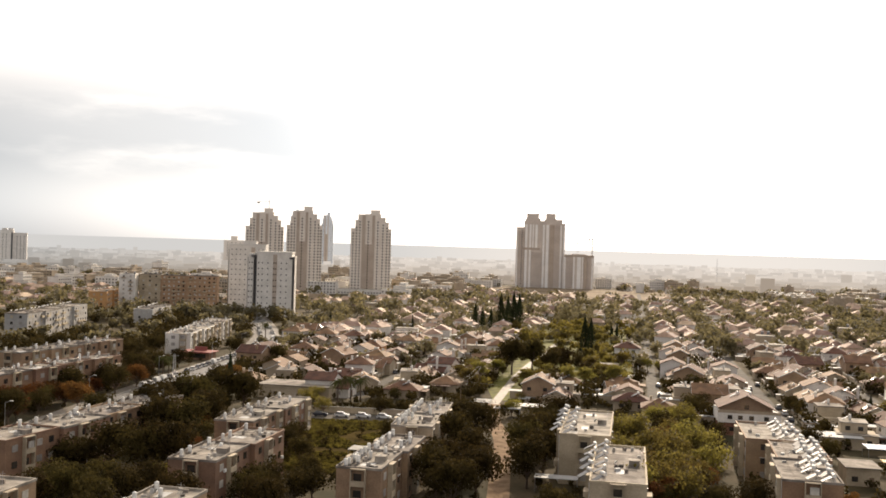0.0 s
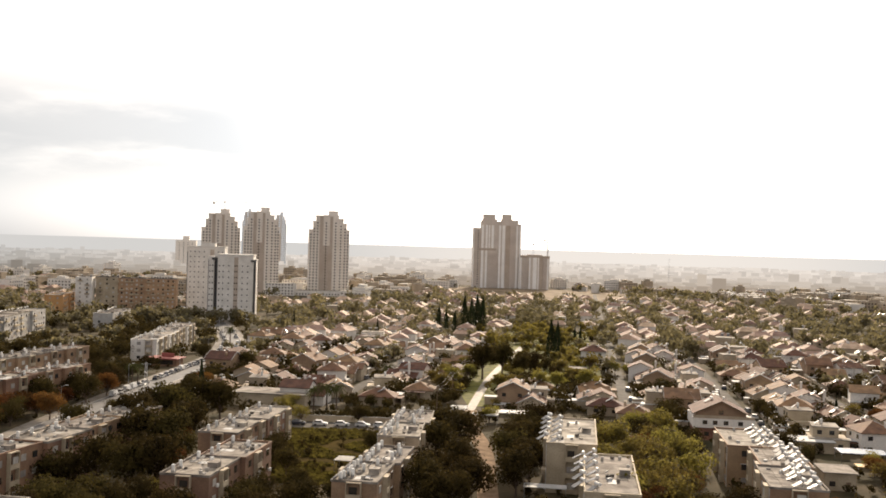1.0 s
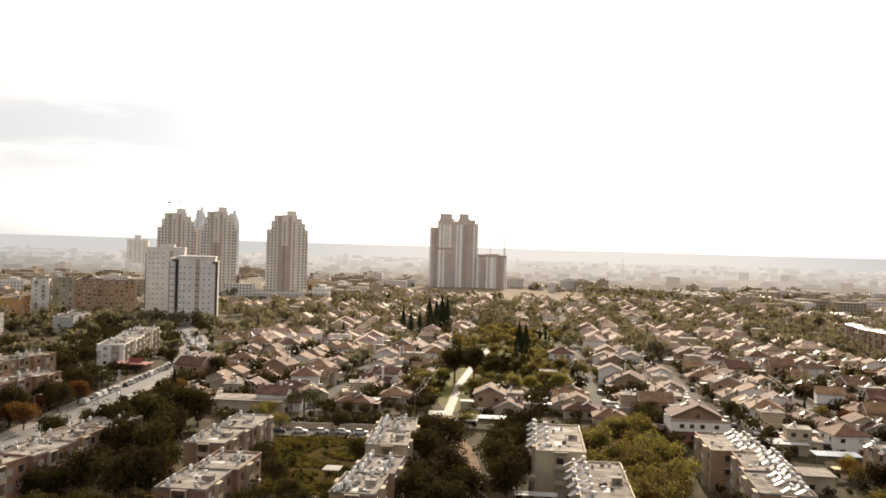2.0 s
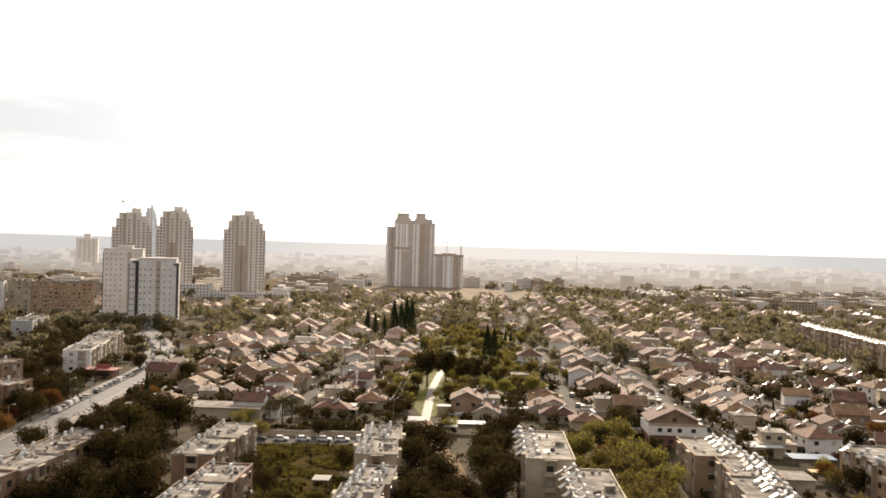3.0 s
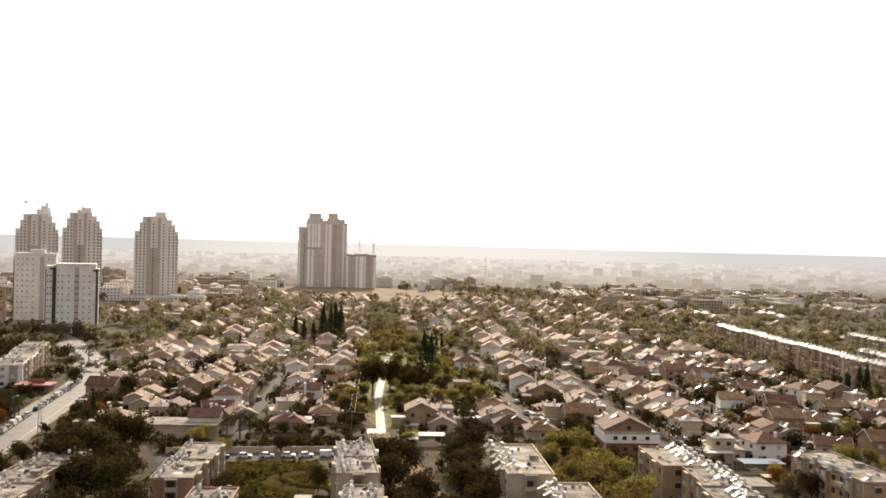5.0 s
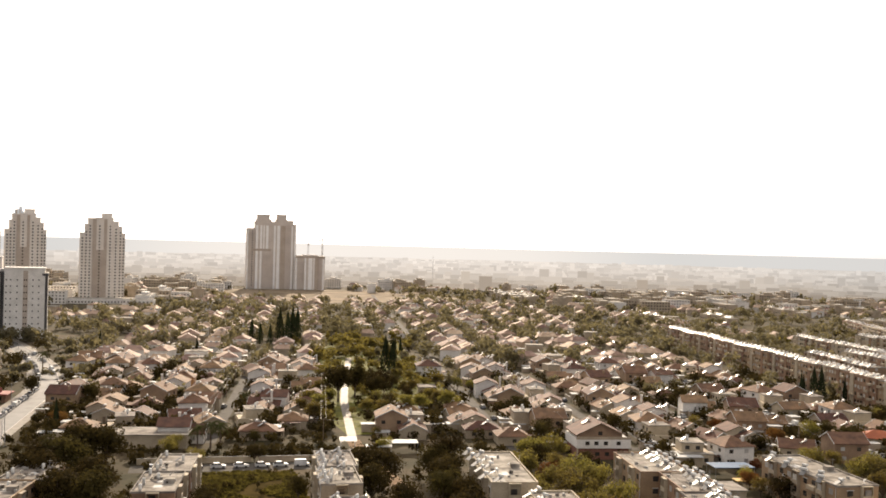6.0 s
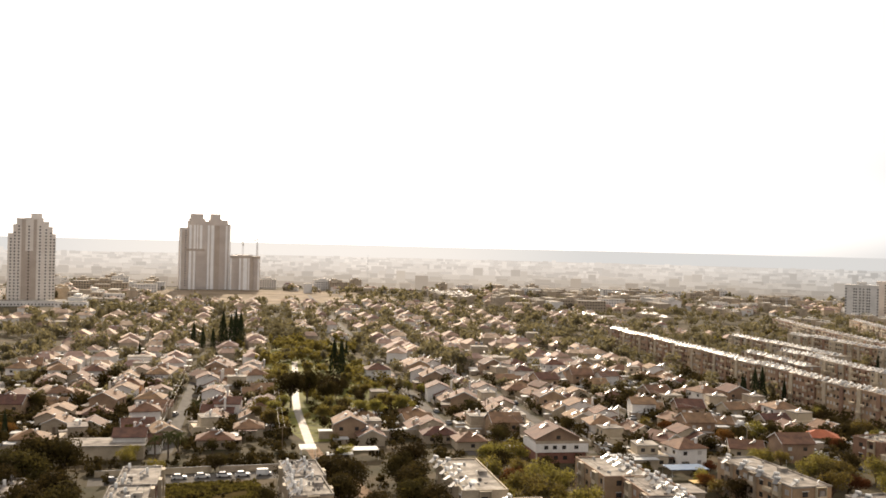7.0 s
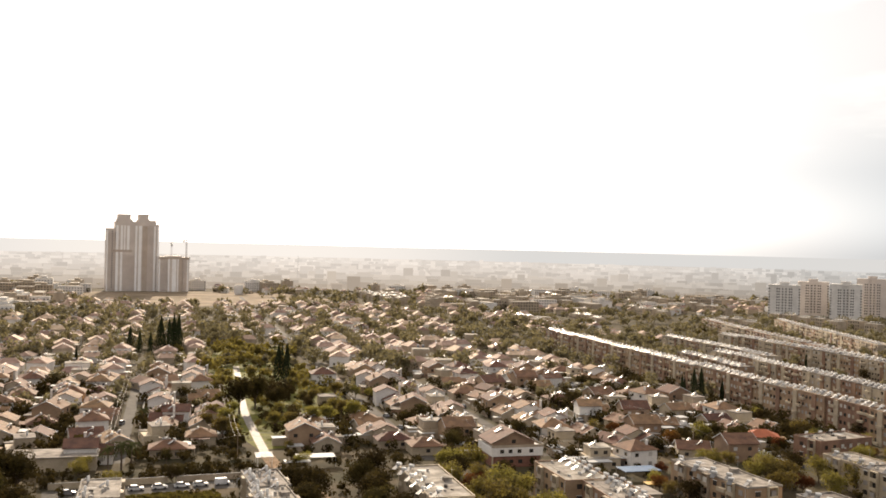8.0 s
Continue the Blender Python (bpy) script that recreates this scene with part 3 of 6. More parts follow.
# ---- solar water heaters, which stand on roofs ----
def heater_proto():
    t = thing("solar_water_heater", pose(0, 0, -60), "white tank and tilted glass collector on a flat roof", "solar heater", "solar heaters on the roofs")
    c = Mesh()
    c.v = [(-1.45, -0.64, 0.16), (0.35, -0.64, 1.1), (0.35, 0.64, 1.1), (-1.45, 0.64, 0.16), (-1.42, -0.64, 0.08), (0.39, -0.64, 1.02), (0.39, 0.64, 1.02), (-1.42, 0.64, 0.08)]
    c.f = [(0, 1, 2, 3), (7, 6, 5, 4), (0, 4, 5, 1), (1, 5, 6, 2), (2, 6, 7, 3), (3, 7, 4, 0)]
    part("collector", c, M_PANEL, t)
    part("tank", Mesh().rod((0.75, -0.72, 1.38), (0.75, 0.72, 1.38), 0.34, n=10), M_TANK, t)
    s = Mesh()
    for y in (-0.5, 0.5):
        s.rod((0.4, y, 0), (0.4, y, 1.15), 0.03, n=4).rod((1.05, y, 0), (0.8, y, 1.1), 0.03, n=4).rod((-1.3, y, 0), (-1.3, y, 0.1), 0.03, n=4)
    part("stand", s, M_METAL, t)
    return t


def upright_proto():
    t = thing("water_tank", pose(0, 4, -60), "white upright water tank on a steel stand on a roof", "water tank", "water tanks on the roofs")
    part("tank", Mesh().rod((0, 0, 0.45), (0, 0, 1.5), 0.36, n=10).rod((0, 0, 1.5), (0, 0, 1.62), 0.36, 0.12, n=10), M_TANK, t)
    part("pedestal", Mesh().chamfer_box(-0.3, 0.3, -0.3, 0.3, 0, 0.45, 0.05), M_METAL, t)
    c = Mesh()
    c.v = [(-1.9, -0.6, 0.1), (-0.55, -0.6, 1.05), (-0.55, 0.6, 1.05), (-1.9, 0.6, 0.1), (-1.86, -0.6, 0.05), (-0.51, -0.6, 1.0), (-0.51, 0.6, 1.0), (-1.86, 0.6, 0.05)]
    c.f = [(0, 1, 2, 3), (7, 6, 5, 4), (0, 4, 5, 1), (1, 5, 6, 2), (2, 6, 7, 3), (3, 7, 4, 0)]
    part("collector", c, M_PANEL, t)
    return t


HEATER, UPRIGHT = heater_proto(), upright_proto()
rng = random.Random(7)


def roof_item(proto, base, x, y, z, turn=0.0):
    m = base @ pose(x, y, z, 0, 0, turn)
    return copy_thing(proto, m)


FAR_PANELS, FAR_TANKS = Mesh(), Mesh()


def joined_heater(m):
    """A heater too far off to be told apart singly: goes into the joined meshes."""
    k = len(FAR_PANELS.v)
    FAR_PANELS.v += [tuple(m @ Vector(p)) for p in ((-1.35, -0.55, 0.12), (0.35, -0.55, 1.25), (0.35, 0.55, 1.25), (-1.35, 0.55, 0.12), (0.42, -0.55, 1.15), (0.42, 0.55, 1.15), (-1.3, -0.55, 0), (-1.3, 0.55, 0))]
    FAR_PANELS.f += [(k, k + 1, k + 2, k + 3), (k + 1, k + 4, k + 5, k + 2), (k + 4, k + 6, k + 7, k + 5), (k, k + 6, k + 4, k + 1), (k + 3, k + 2, k + 5, k + 7)]
    FAR_TANKS.rod(m @ Vector((0.75, -0.72, 1.38)), m @ Vector((0.75, 0.72, 1.38)), 0.34, n=7)


# ---- apartment blocks ----
WIN = facade_box(1.5, 1.3).data("window", M_GLASS)
WIN_SMALL = facade_box(0.8, 0.9).data("window", M_GLASS)
SHUT = facade_box(1.6, 1.35, 0.1).data("shutter", M_SHUTTER)
BALC = Mesh().box(-1.7, 1.7, -1.1, 0, 0, 1.0).data("balcony", M_STUCCO_PALE)
LINTEL = facade_box(1.9, 0.12, 0.16).data("window_frame", M_FRAME)
AC = facade_box(0.85, 0.6, 0.35).data("air_conditioner", M_TANK)


def add_boxes(bag, ax, *box):
    """A box, placed by a matrix, into a joined mesh."""
    k = len(bag.v)
    bag.box(*box)
    bag.v[k:] = [tuple(ax @ Vector(p)) for p in bag.v[k:]]


LOGGIAS = {}


def loggia(t, m, floors, fh, w, r):
    """A stack of loggias before a wall: fins, parapets and slabs, with windows or shutters behind."""
    key = (floors, round(fh, 2), w)
    if key not in LOGGIAS:
        b = Mesh()
        for s in (-1, 1):
            b.box(s * w / 2 - 0.08, s * w / 2 + 0.08, -0.9, 0, 0, floors * fh + 0.25)
        for k in range(floors):
            b.box(-w / 2 + 0.08, w / 2 - 0.08, -0.9, 0, k * fh - 0.02 + 0.12, k * fh + 0.25).box(-w / 2 + 0.08, w / 2 - 0.08, -0.9, -0.76, k * fh + 0.25, k * fh + 1.12)
        b.box(-w / 2 + 0.08, w / 2 - 0.08, -0.9, 0, floors * fh + 0.05, floors * fh + 0.25)
        LOGGIAS[key] = b.data("loggia", M_STUCCO_PALE)
    o = part("loggia", LOGGIAS[key], None, t, m=m)
    for k in range(floors):
        if r.random() < 0.65:
            part("window", WIN, None, o, m=pose(-0.25 * r.random(), -0.002, k * fh + 1.0))
        else:
            part("shutter", SHUT, None, o, m=pose(r.uniform(-0.3, 0.3), -0.72, k * fh + 1.13))


def openings(t, ax, length, y0, floors, fh, spacing, balconies=0.25, r=None, near=True, bags=None):
    """Windows, shutters and balconies along one wall; ax maps (along, out, up) to the block. bags: joined meshes for walls too far off to pick them apart."""
    n = max(1, int(length / spacing))
    stacks = []
    if near and not bags:
        stacks = [i for i in range(n) if i % 3 == 1] or [n - 1]
        for i in stacks:
            loggia(t, ax @ pose((i + 0.5) * length / n - length / 2, y0 - 0.002, 0), floors, fh, 2.7, r)
    for k in range(floors):
        for i in range(n):
            if i in stacks:
                continue
            s = (i + 0.5) * length / n - length / 2
            q = r.random()
            if bags:
                m = ax @ pose(s, y0, k * fh)
                if q < balconies:
                    add_boxes(bags[1], m, -1.5, 1.5, -1.0, 0, 0.25, 1.2)
                add_boxes(bags[0] if q < 0.55 else bags[2] if q < 0.85 else bags[1], m, -0.62, 0.62, -0.08, 0, 0.95, 2.25)
                if q > 0.4 and q < 0.62:
                    add_boxes(bags[2], m, 0.75, 1.35, -0.3, 0, 0.7, 1.2)
                continue
            if q < balconies:
                part("balcony", BALC, None, t, m=ax @ pose(s, y0, k * fh + 0.25))
                part("window", WIN, None, t, m=ax @ pose(s, y0, k * fh + 1.3))
            elif q < balconies + 0.3:
                part("shutter", SHUT, None, t, m=ax @ pose(s, y0, k * fh + 0.95))
            else:
                w = part("window", WIN, None, t, m=ax @ pose(s, y0, k * fh + 1.0))
                if near and r.random() < 0.25:
                    part("window_frame", LINTEL, None, w, m=pose(0, 0, 1.31))
            if near and r.random() < 0.13:
                part("air_conditioner", AC, None, t, m=ax @ pose(s + 1.35, y0, k * fh + 0.5))


def block(x, y, turn, length, width, h, floors, wall, label, heaters=8, stagger=1, ends=True, kind="tank", side=-1, near=True, group="apartment blocks among the trees", spacing=3.4, join=False):
    """A walk-up slab block: long axis along the grid, in staggered bays, flat roof with parapet, stair heads and water heaters."""
    m = lay(x, y, 0, turn)
    r = random.Random(int(x * 13 + y * 7))
    t = thing("apartment_block", m, label, "apartment block", group)
    FOOT.append((x, y, turn, length / 2, width / 2 + 0.6))
    fh = h / floors
    bay = length / stagger
    for k in range(stagger):
        y0 = -length / 2 + k * bay
        dx = (0.0 if k % 2 == 0 else 1.1) if stagger > 1 else 0.0
        x0, x1 = -width / 2 + dx, width / 2 + dx
        gap = 0.004 * (k % 2)
        part("wall", Mesh().box(x0, x1, y0 + gap, y0 + bay - gap, 0, h), wall, t)
        part("roof", Mesh().box(x0 + 0.25, x1 - 0.25, y0 + 0.25, y0 + bay - 0.25, h + 0.002, h + 0.06), M_FLATROOF, t)
        rim = Mesh()
        for a in ((x0 - 0.1, x1 + 0.1, y0 - 0.1 + gap, y0 + 0.2), (x0 - 0.1, x1 + 0.1, y0 + bay - 0.2, y0 + bay + 0.1 - gap), (x0 - 0.1, x0 + 0.2, y0 + 0.2, y0 + bay - 0.2), (x1 - 0.2, x1 + 0.1, y0 + 0.2, y0 + bay - 0.2)):
            rim.box(*a, h + 0.003, h + 0.45)
        part("parapet", rim, M_FLATROOF if r.random() < 0.5 else wall, t)
        cy = y0 + bay / 2
        if k % 2 == 0:
            part("roof_hatch", Mesh().box(x1 - 3.2, x1 - 1.2, cy - 1.0, cy + 1.0, h + 0.06, h + 1.0).box(x1 - 3.3, x1 - 1.1, cy - 1.1, cy + 1.1, h + 1.0, h + 1.1), M_FLATROOF, t)
        pipes = Mesh()
        for i in range(3):
            py = y0 + 1 + (bay - 2) * r.random()
            pipes.rod((x0 + 1, py, h + 0.14), (x1 - r.uniform(3, 6), py + r.uniform(-1.5, 1.5), h + 0.14), 0.03, n=4)
        pipes.rod((x0 + 2.6, y0 + 0.8, h + 0.12), (x0 + 2.6, y0 + bay - 0.8, h + 0.12), 0.04, n=4)
        part("roof_pipe", pipes, M_PIPE, t)
        if near:
            for i in range(3):
                a, b = r.uniform(x0 + 0.6, x1 - 3.4), r.uniform(y0 + 0.6, y0 + bay - 4.2)
                part("roof_patch", Mesh().box(a, a + r.uniform(1.5, 3), b, b + r.uniform(1.5, 4), h + 0.06 + 0.004 * (i + 1), h + 0.085 + 0.004 * i), (M_CONCRETE, M_STREET, M_FLATROOF, M_SHEET)[r.randrange(4)], t)
            for i in range(5):
                a, b = r.uniform(x0 + 0.8, x1 - 1.6), r.uniform(y0 + 0.8, y0 + bay - 1.6)
                part("roof_unit", Mesh().chamfer_box(0, r.uniform(0.3, 1.1), 0, r.uniform(0.3, 1.0), 0, r.uniform(0.2, 0.75), 0.04), (M_PIPE, M_CONCRETE, M_STREET, M_SHEET)[r.randrange(4)], t, m=pose(a, b, h + 0.062, 0, 0, r.uniform(0, 90)))
            dish = Mesh()
            dx0, dy0 = r.uniform(x0 + 2, x1 - 2), r.uniform(y0 + 2, y0 + bay - 2)
            dish.rod((dx0, dy0, h), (dx0, dy0, h + 0.9), 0.03, n=5).rod((dx0, dy0, h + 0.9), (dx0 - 0.15, dy0 + 0.1, h + 1.05), 0.5, 0.12, 12)
            part("satellite_dish", dish, M_TANK, t)
            part("antenna", Mesh().rod((x1 - 1, cy, h), (x1 - 1, cy, h + 3.2), 0.03, n=4).rod((x1 - 1.6, cy, h + 2.8), (x1 - 0.4, cy, h + 2.8), 0.02, n=4).rod((x1 - 1.5, cy, h + 2.4), (x1 - 0.5, cy, h + 2.4), 0.02, n=4), M_METAL, t)
        if group.startswith("long"):
            for i, off in enumerate((-bay * 0.25, bay * 0.25)):
                part("stair_bay", Mesh().box(x0 - 0.45, x0 - 0.004, cy + off - 1.3, cy + off + 1.3, 0, h + 0.1), M_STUCCO_PALE if i else M_STUCCO_PINK, t)
        bags, hidden = (Mesh(), Mesh(), Mesh()), (Mesh(), Mesh(), Mesh())
        openings(t, pose(x0, cy, 0, 0, 0, -90), bay - 1.5, 0, floors, fh, spacing, 0.05 if near else 0.22, r, near, (bags if join else None) if x > -30 else hidden)
        openings(t, pose(x1, cy, 0, 0, 0, 90), bay - 1.5, 0, floors, fh, spacing, 0.06 if near else 0.3, r, near, (bags if join else None) if x < 20 else hidden)
        if k == 0 and ends:
            openings(t, pose((x0 + x1) / 2, y0, 0), width - 2.5, 0, floors, fh, 4.2, 0.06, r, near, bags if join else None)
        for b in (bags, hidden):
            if b[0].v:
                tagged(part("glazing", b[0], M_GLASS, t), kind="stuff")
            if b[1].v:
                tagged(part("loggia_front", b[1], M_STUCCO_PALE, t), kind="stuff")
            if b[2].v:
                tagged(part("shutters", b[2], M_SHUTTER, t), kind="stuff")
        if near:
            part("drain_pipe", Mesh().rod((x0 - 0.08, y0 + 0.6, 0), (x0 - 0.08, y0 + 0.6, h), 0.06, n=5), M_FRAME, t)
        per = max(1, heaters // stagger)
        for i in range(per):
            hx = (x0 + 1.7 if side < 0 else x1 - 2.0) + r.uniform(-0.3, 0.3)
            if kind == "tank" and near and i % 3 == 2:
                hx = r.uniform(x0 + 2.5, x1 - 1.5)
            hy = y0 + (i + 0.5) * bay / per + r.uniform(-0.5, 0.5)
            if join or group.startswith("long"):
                joined_heater(m @ pose(hx + (2.9 if group.startswith("long") and i % 2 else 0), hy, h + 0.06, 0, 0, r.uniform(-22, 22)))
            else:
                roof_item(HEATER if kind == "heater" else UPRIGHT, m, hx - (2.6 if kind == "heater" and per > 8 and i % 2 else 0), hy, h + 0.06, r.uniform(0, 38) if kind == "heater" else r.uniform(-10, 10))
        for i in range(3 if near else 1):
            part("roof_vent", Mesh().box(-0.3, 0.3, -0.3, 0.3, 0, r.uniform(0.4, 0.9)), M_CONCRETE, t, m=pose(r.uniform(x0 + 3, x1 - 1), r.uniform(y0 + 1, y0 + bay - 1), h + 0.06))
    return t


FOOT = []   # x, y, turn, half length, half width of the blocks


def off_blocks(x, y, gap):
    for bx, by, tn, hl, hw in FOOT:
        a = radians(GRID - tn)
        dx, dy = x - bx, y - by
        if abs(dx * math.sin(a) + dy * math.cos(a)) < hl + gap and abs(dx * math.cos(a) - dy * math.sin(a)) < hw + gap:
            return False
    return True


BEIGE, PINK, PALE, OCHRE, WHITE = M_STUCCO, M_STUCCO_PINK, M_STUCCO_PALE, M_STUCCO_ORANGE, M_WHITE
L_BEIGE = "three-storey beige stucco apartment block with white roof tanks"
L_PINK = "three-storey brownish pink stucco apartment block with roof tanks"
L_SOLAR = "three-storey pale apartment block with solar heaters on top"
block(34.7, 225.5, 0, 33, 10.8, 10.5, 3, PALE, L_SOLAR, 10, 1, kind="heater")
block(35.3, 188.6, 0, 34, 10, 9.2, 3, PALE, L_SOLAR, 11, 1, kind="heater")
block(73.0, 197, -2, 40, 10.5, 9.2, 3, PINK, L_SOLAR, 18, 2, kind="heater", side=1)
block(77.5, 228, 0, 23, 13, 9.2, 3, BEIGE, L_SOLAR, 10, 1, kind="heater", side=1)
block(-11.0, 194, 0, 33, 8.5, 9.2, 3, BEIGE, L_BEIGE, 20, 2)
block(-4, 240, 5, 36, 9.5, 9.0, 3, PALE, L_BEIGE, 18, 2)
block(-42.2, 197, 0, 33, 9.5, 9.2, 3, PINK, L_PINK, 8, 2)
block(-44, 246, 1, 39, 9.5, 8.2, 3, PINK, L_PINK, 8, 2)
block(-46, 146, 0, 30, 9.5, 9.0, 3, BEIGE, L_PINK, 8, 2)
block(-84, 206, -5, 32, 10, 9.8, 3, PINK, L_PINK, 8, 2)
block(-77, 241, -3, 34, 10, 9.0, 3, BEIGE, L_PINK, 8, 2)
block(-121, 304, -4, 58, 9.5, 10.2, 3, PINK, L_PINK, 14, 4)
block(-138, 358, -4, 58, 9.5, 10.2, 3, BEIGE, L_BEIGE, 14, 4)
block(-75, 148, 0, 30, 10, 9.5, 3, BEIGE, L_BEIGE, 8, 2)
block(-116, 472, 13, 92, 11, 9.0, 3, WHITE, "three-storey white apartment block beside the bending street", 16, 4, group="white apartment blocks")
block(-174, 590, 13, 44, 11, 9.0, 3, M_STUCCO_GREY, "three-storey white apartment block beside the bending street", 12, 3, near=False, join=True, group="white apartment blocks")
block(115, 210, 5, 34, 11, 9.5, 3, BEIGE, L_SOLAR, 9, 1, kind="heater")
block(198, 247, -80, 24, 12, 7, 2, PINK, "two-storey brick apartment block with solar heaters", 4, 1, kind="heater")
block(168, 205, 2, 34, 11, 8.2, 3, PALE, L_SOLAR, 7, 2, kind="heater")
block(120, 170, 4, 30, 11, 9.0, 3, PALE, L_SOLAR, 8, 1, kind="heater")

# white four-storey block and brown slab blocks beyond the trees
block(-206, 512, 12, 80, 11, 12, 4, M_STUCCO_GREY, "long white four-storey apartment block", 16, 4, near=False, join=True, group="white apartment blocks")
block(-238, 688, 20, 44, 12, 13, 4, OCHRE, "ochre four-storey apartment block with a white roof", 8, 2, near=False, join=True, group="slab blocks")
block(-187, 720, -72, 44, 13, 24, 8, M_TAN, "eight-storey brown slab apartment block", 4, 2, near=False, join=True, group="slab blocks")
block(-213, 716, -72, 15, 13, 24.5, 8, PALE, "eight-storey beige slab apartment block", 4, 1, near=False, join=True, group="slab blocks")

block(-226, 705, -72, 11, 13, 24.5, 8, WHITE, "eight-storey white slab apartment block with bare end wall", 2, 1, near=False, join=True, group="slab blocks")

# long rows of joined four-storey blocks
def row(x0, y0, x1, y1, h, wall, count, label, far=True):
    ang = math.degrees(math.atan2(x1 - x0, y1 - y0))
    ln = math.hypot(x1 - x0, y1 - y0) / count
    for k in range(count):
        u = (k + 0.5) / count
        jog = 0.7 * (k % 2)
        block(x0 + (x1 - x0) * u + jog, y0 + (y1 - y0) * u, GRID - ang, ln - 0.4, 10, h + 0.25 * (k % 3), 4, wall[k % len(wall)], label, 12, 1, ends=k == 0, kind="heater", near=False, group="long rows of apartment blocks", spacing=2.2, join=far or k >= 1)


L_ROW = "four-storey beige apartment block in a long row, heaters on top"
row(232, 235, 301, 585, 12.6, (BEIGE, PINK, BEIGE), 14, L_ROW, False)
row(290, 290, 331, 450, 11.5, (PALE, PINK), 7, L_ROW)
row(385, 370, 418, 540, 11.5, (PALE, BEIGE), 7, L_ROW)
row(300, 395, 314, 460, 9.5, (BEIGE, BEIGE), 3, L_ROW)
row(345, 420, 368, 540, 11.0, (PALE, BEIGE), 5, L_ROW)
L_FAR_ROW = "four-storey pale apartment block in a far row, heaters on top"
row(476, 452, 581, 648, 11.0, (PALE, BEIGE), 6, L_FAR_ROW)
row(393, 384, 512, 664, 11.0, (PALE, PINK), 6, L_FAR_ROW)


# ---- villas ----
U0, V0 = 20.0, 330.0
CG, SG = math.cos(radians(GRID)), math.sin(radians(GRID))


def grid(u, v):
    """Town coordinates, u along the streets and v across them, to x and y."""
    return U0 + u * SG + v * CG, V0 + u * CG - v * SG


def to_grid(x, y):
    return (x - U0) * SG + (y - V0) * CG, (x - U0) * CG - (y - V0) * SG


def gable(mesh, wall, x0, x1, y0, y1, z, rise, over=0.5, thick=0.18, trim=None):
    """A pitched roof whose ridge runs along y, with the two gable walls."""
    cx = (x0 + x1) / 2
    k = rise / ((x1 - x0) / 2)
    for s, xe in ((-1, x0 - over), (1, x1 + over)):
        ze = z - over * k
        a = [(xe, y0 - over, ze), (cx, y0 - over, z + rise), (cx, y1 + over, z + rise), (xe, y1 + over, ze)]
        b = [(p[0], p[1], p[2] + thick) for p in a]
        i = len(mesh.v)
        mesh.v += a + b
        f = [(0, 1, 2, 3), (7, 6, 5, 4), (0, 4, 5, 1), (1, 5, 6, 2), (2, 6, 7, 3), (3, 7, 4, 0)]
        mesh.f += [tuple(i + q for q in (w if s > 0 else w[::-1])) for w in f]
    if trim is not None:
        ze = z - over * k
        for y in (y0 - over - 0.06, y1 + over):
            b = Mesh()
            out = [(x0 - over, ze - 0.06), (cx, z + rise - 0.06), (x1 + over, ze - 0.06), (x1 + over, ze + thick + 0.05), (cx, z + rise + thick + 0.05), (x0 - over, ze + thick + 0.05)]
            b.v = [(q, y, w) for q, w in out] + [(q, y + 0.06, w) for q, w in out]
            b.f = [(0, 1, 4, 5), (1, 2, 3, 4), (11, 10, 7, 6), (10, 9, 8, 7)] + [(a, a + 6, (a + 1) % 6 + 6, (a + 1) % 6) for a in range(6)]
            trim.append(b)
    for y in (y0, y1 - 0.2):
        i = len(wall.v)
        wall.v += [(x0, y, z), (x1, y, z), (cx, y, z + rise), (x0, y + 0.2, z), (x1, y + 0.2, z), (cx, y + 0.2, z + rise)]
        wall.f += [(i, i + 1, i + 2), (i + 5, i + 4, i + 3), (i, i + 2, i + 5, i + 3), (i + 1, i + 4, i + 5, i + 2)]


def hip(mesh, x0, x1, y0, y1, z, rise, over=0.55):
    x0, x1, y0, y1 = x0 - over, x1 + over, y0 - over, y1 + over
    w, d = x1 - x0, y1 - y0
    if w < d:
        r0, r1 = ((x0 + x1) / 2, y0 + w / 2), ((x0 + x1) / 2, y1 - w / 2)
    else:
        r0, r1 = (x0 + d / 2, (y0 + y1) / 2), (x1 - d / 2, (y0 + y1) / 2)
    e, zr = z - 0.25, z + rise
    A, B, C, D, P, Q = (x0, y0, e), (x1, y0, e), (x1, y1, e), (x0, y1, e), (*r0, zr), (*r1, zr)
    if w < d:
        mesh.poly(A, B, P).poly(B, C, Q, P).poly(C, D, Q).poly(D, A, P, Q)
    else:
        mesh.poly(A, B, Q, P).poly(B, C, Q).poly(C, D, P, Q).poly(D, A, P)
    mesh.poly(D, C, B, A)
    mesh.poly((x0, y0, e - 0.15), (x1, y0, e - 0.15), B, A).poly((x1, y0, e - 0.15), (x1, y1, e - 0.15), C, B).poly((x1, y1, e - 0.15), (x0, y1, e - 0.15), D, C).poly((x0, y1, e - 0.15), (x0, y0, e - 0.15), A, D)


HWIN = facade_box(1.3, 1.15).data("window", M_GLASS)
HSHUT = facade_box(1.3, 1.15).data("shutter", M_SHUTTER)
HDOOR = facade_box(1.0, 2.05).data("door", M_WOOD)


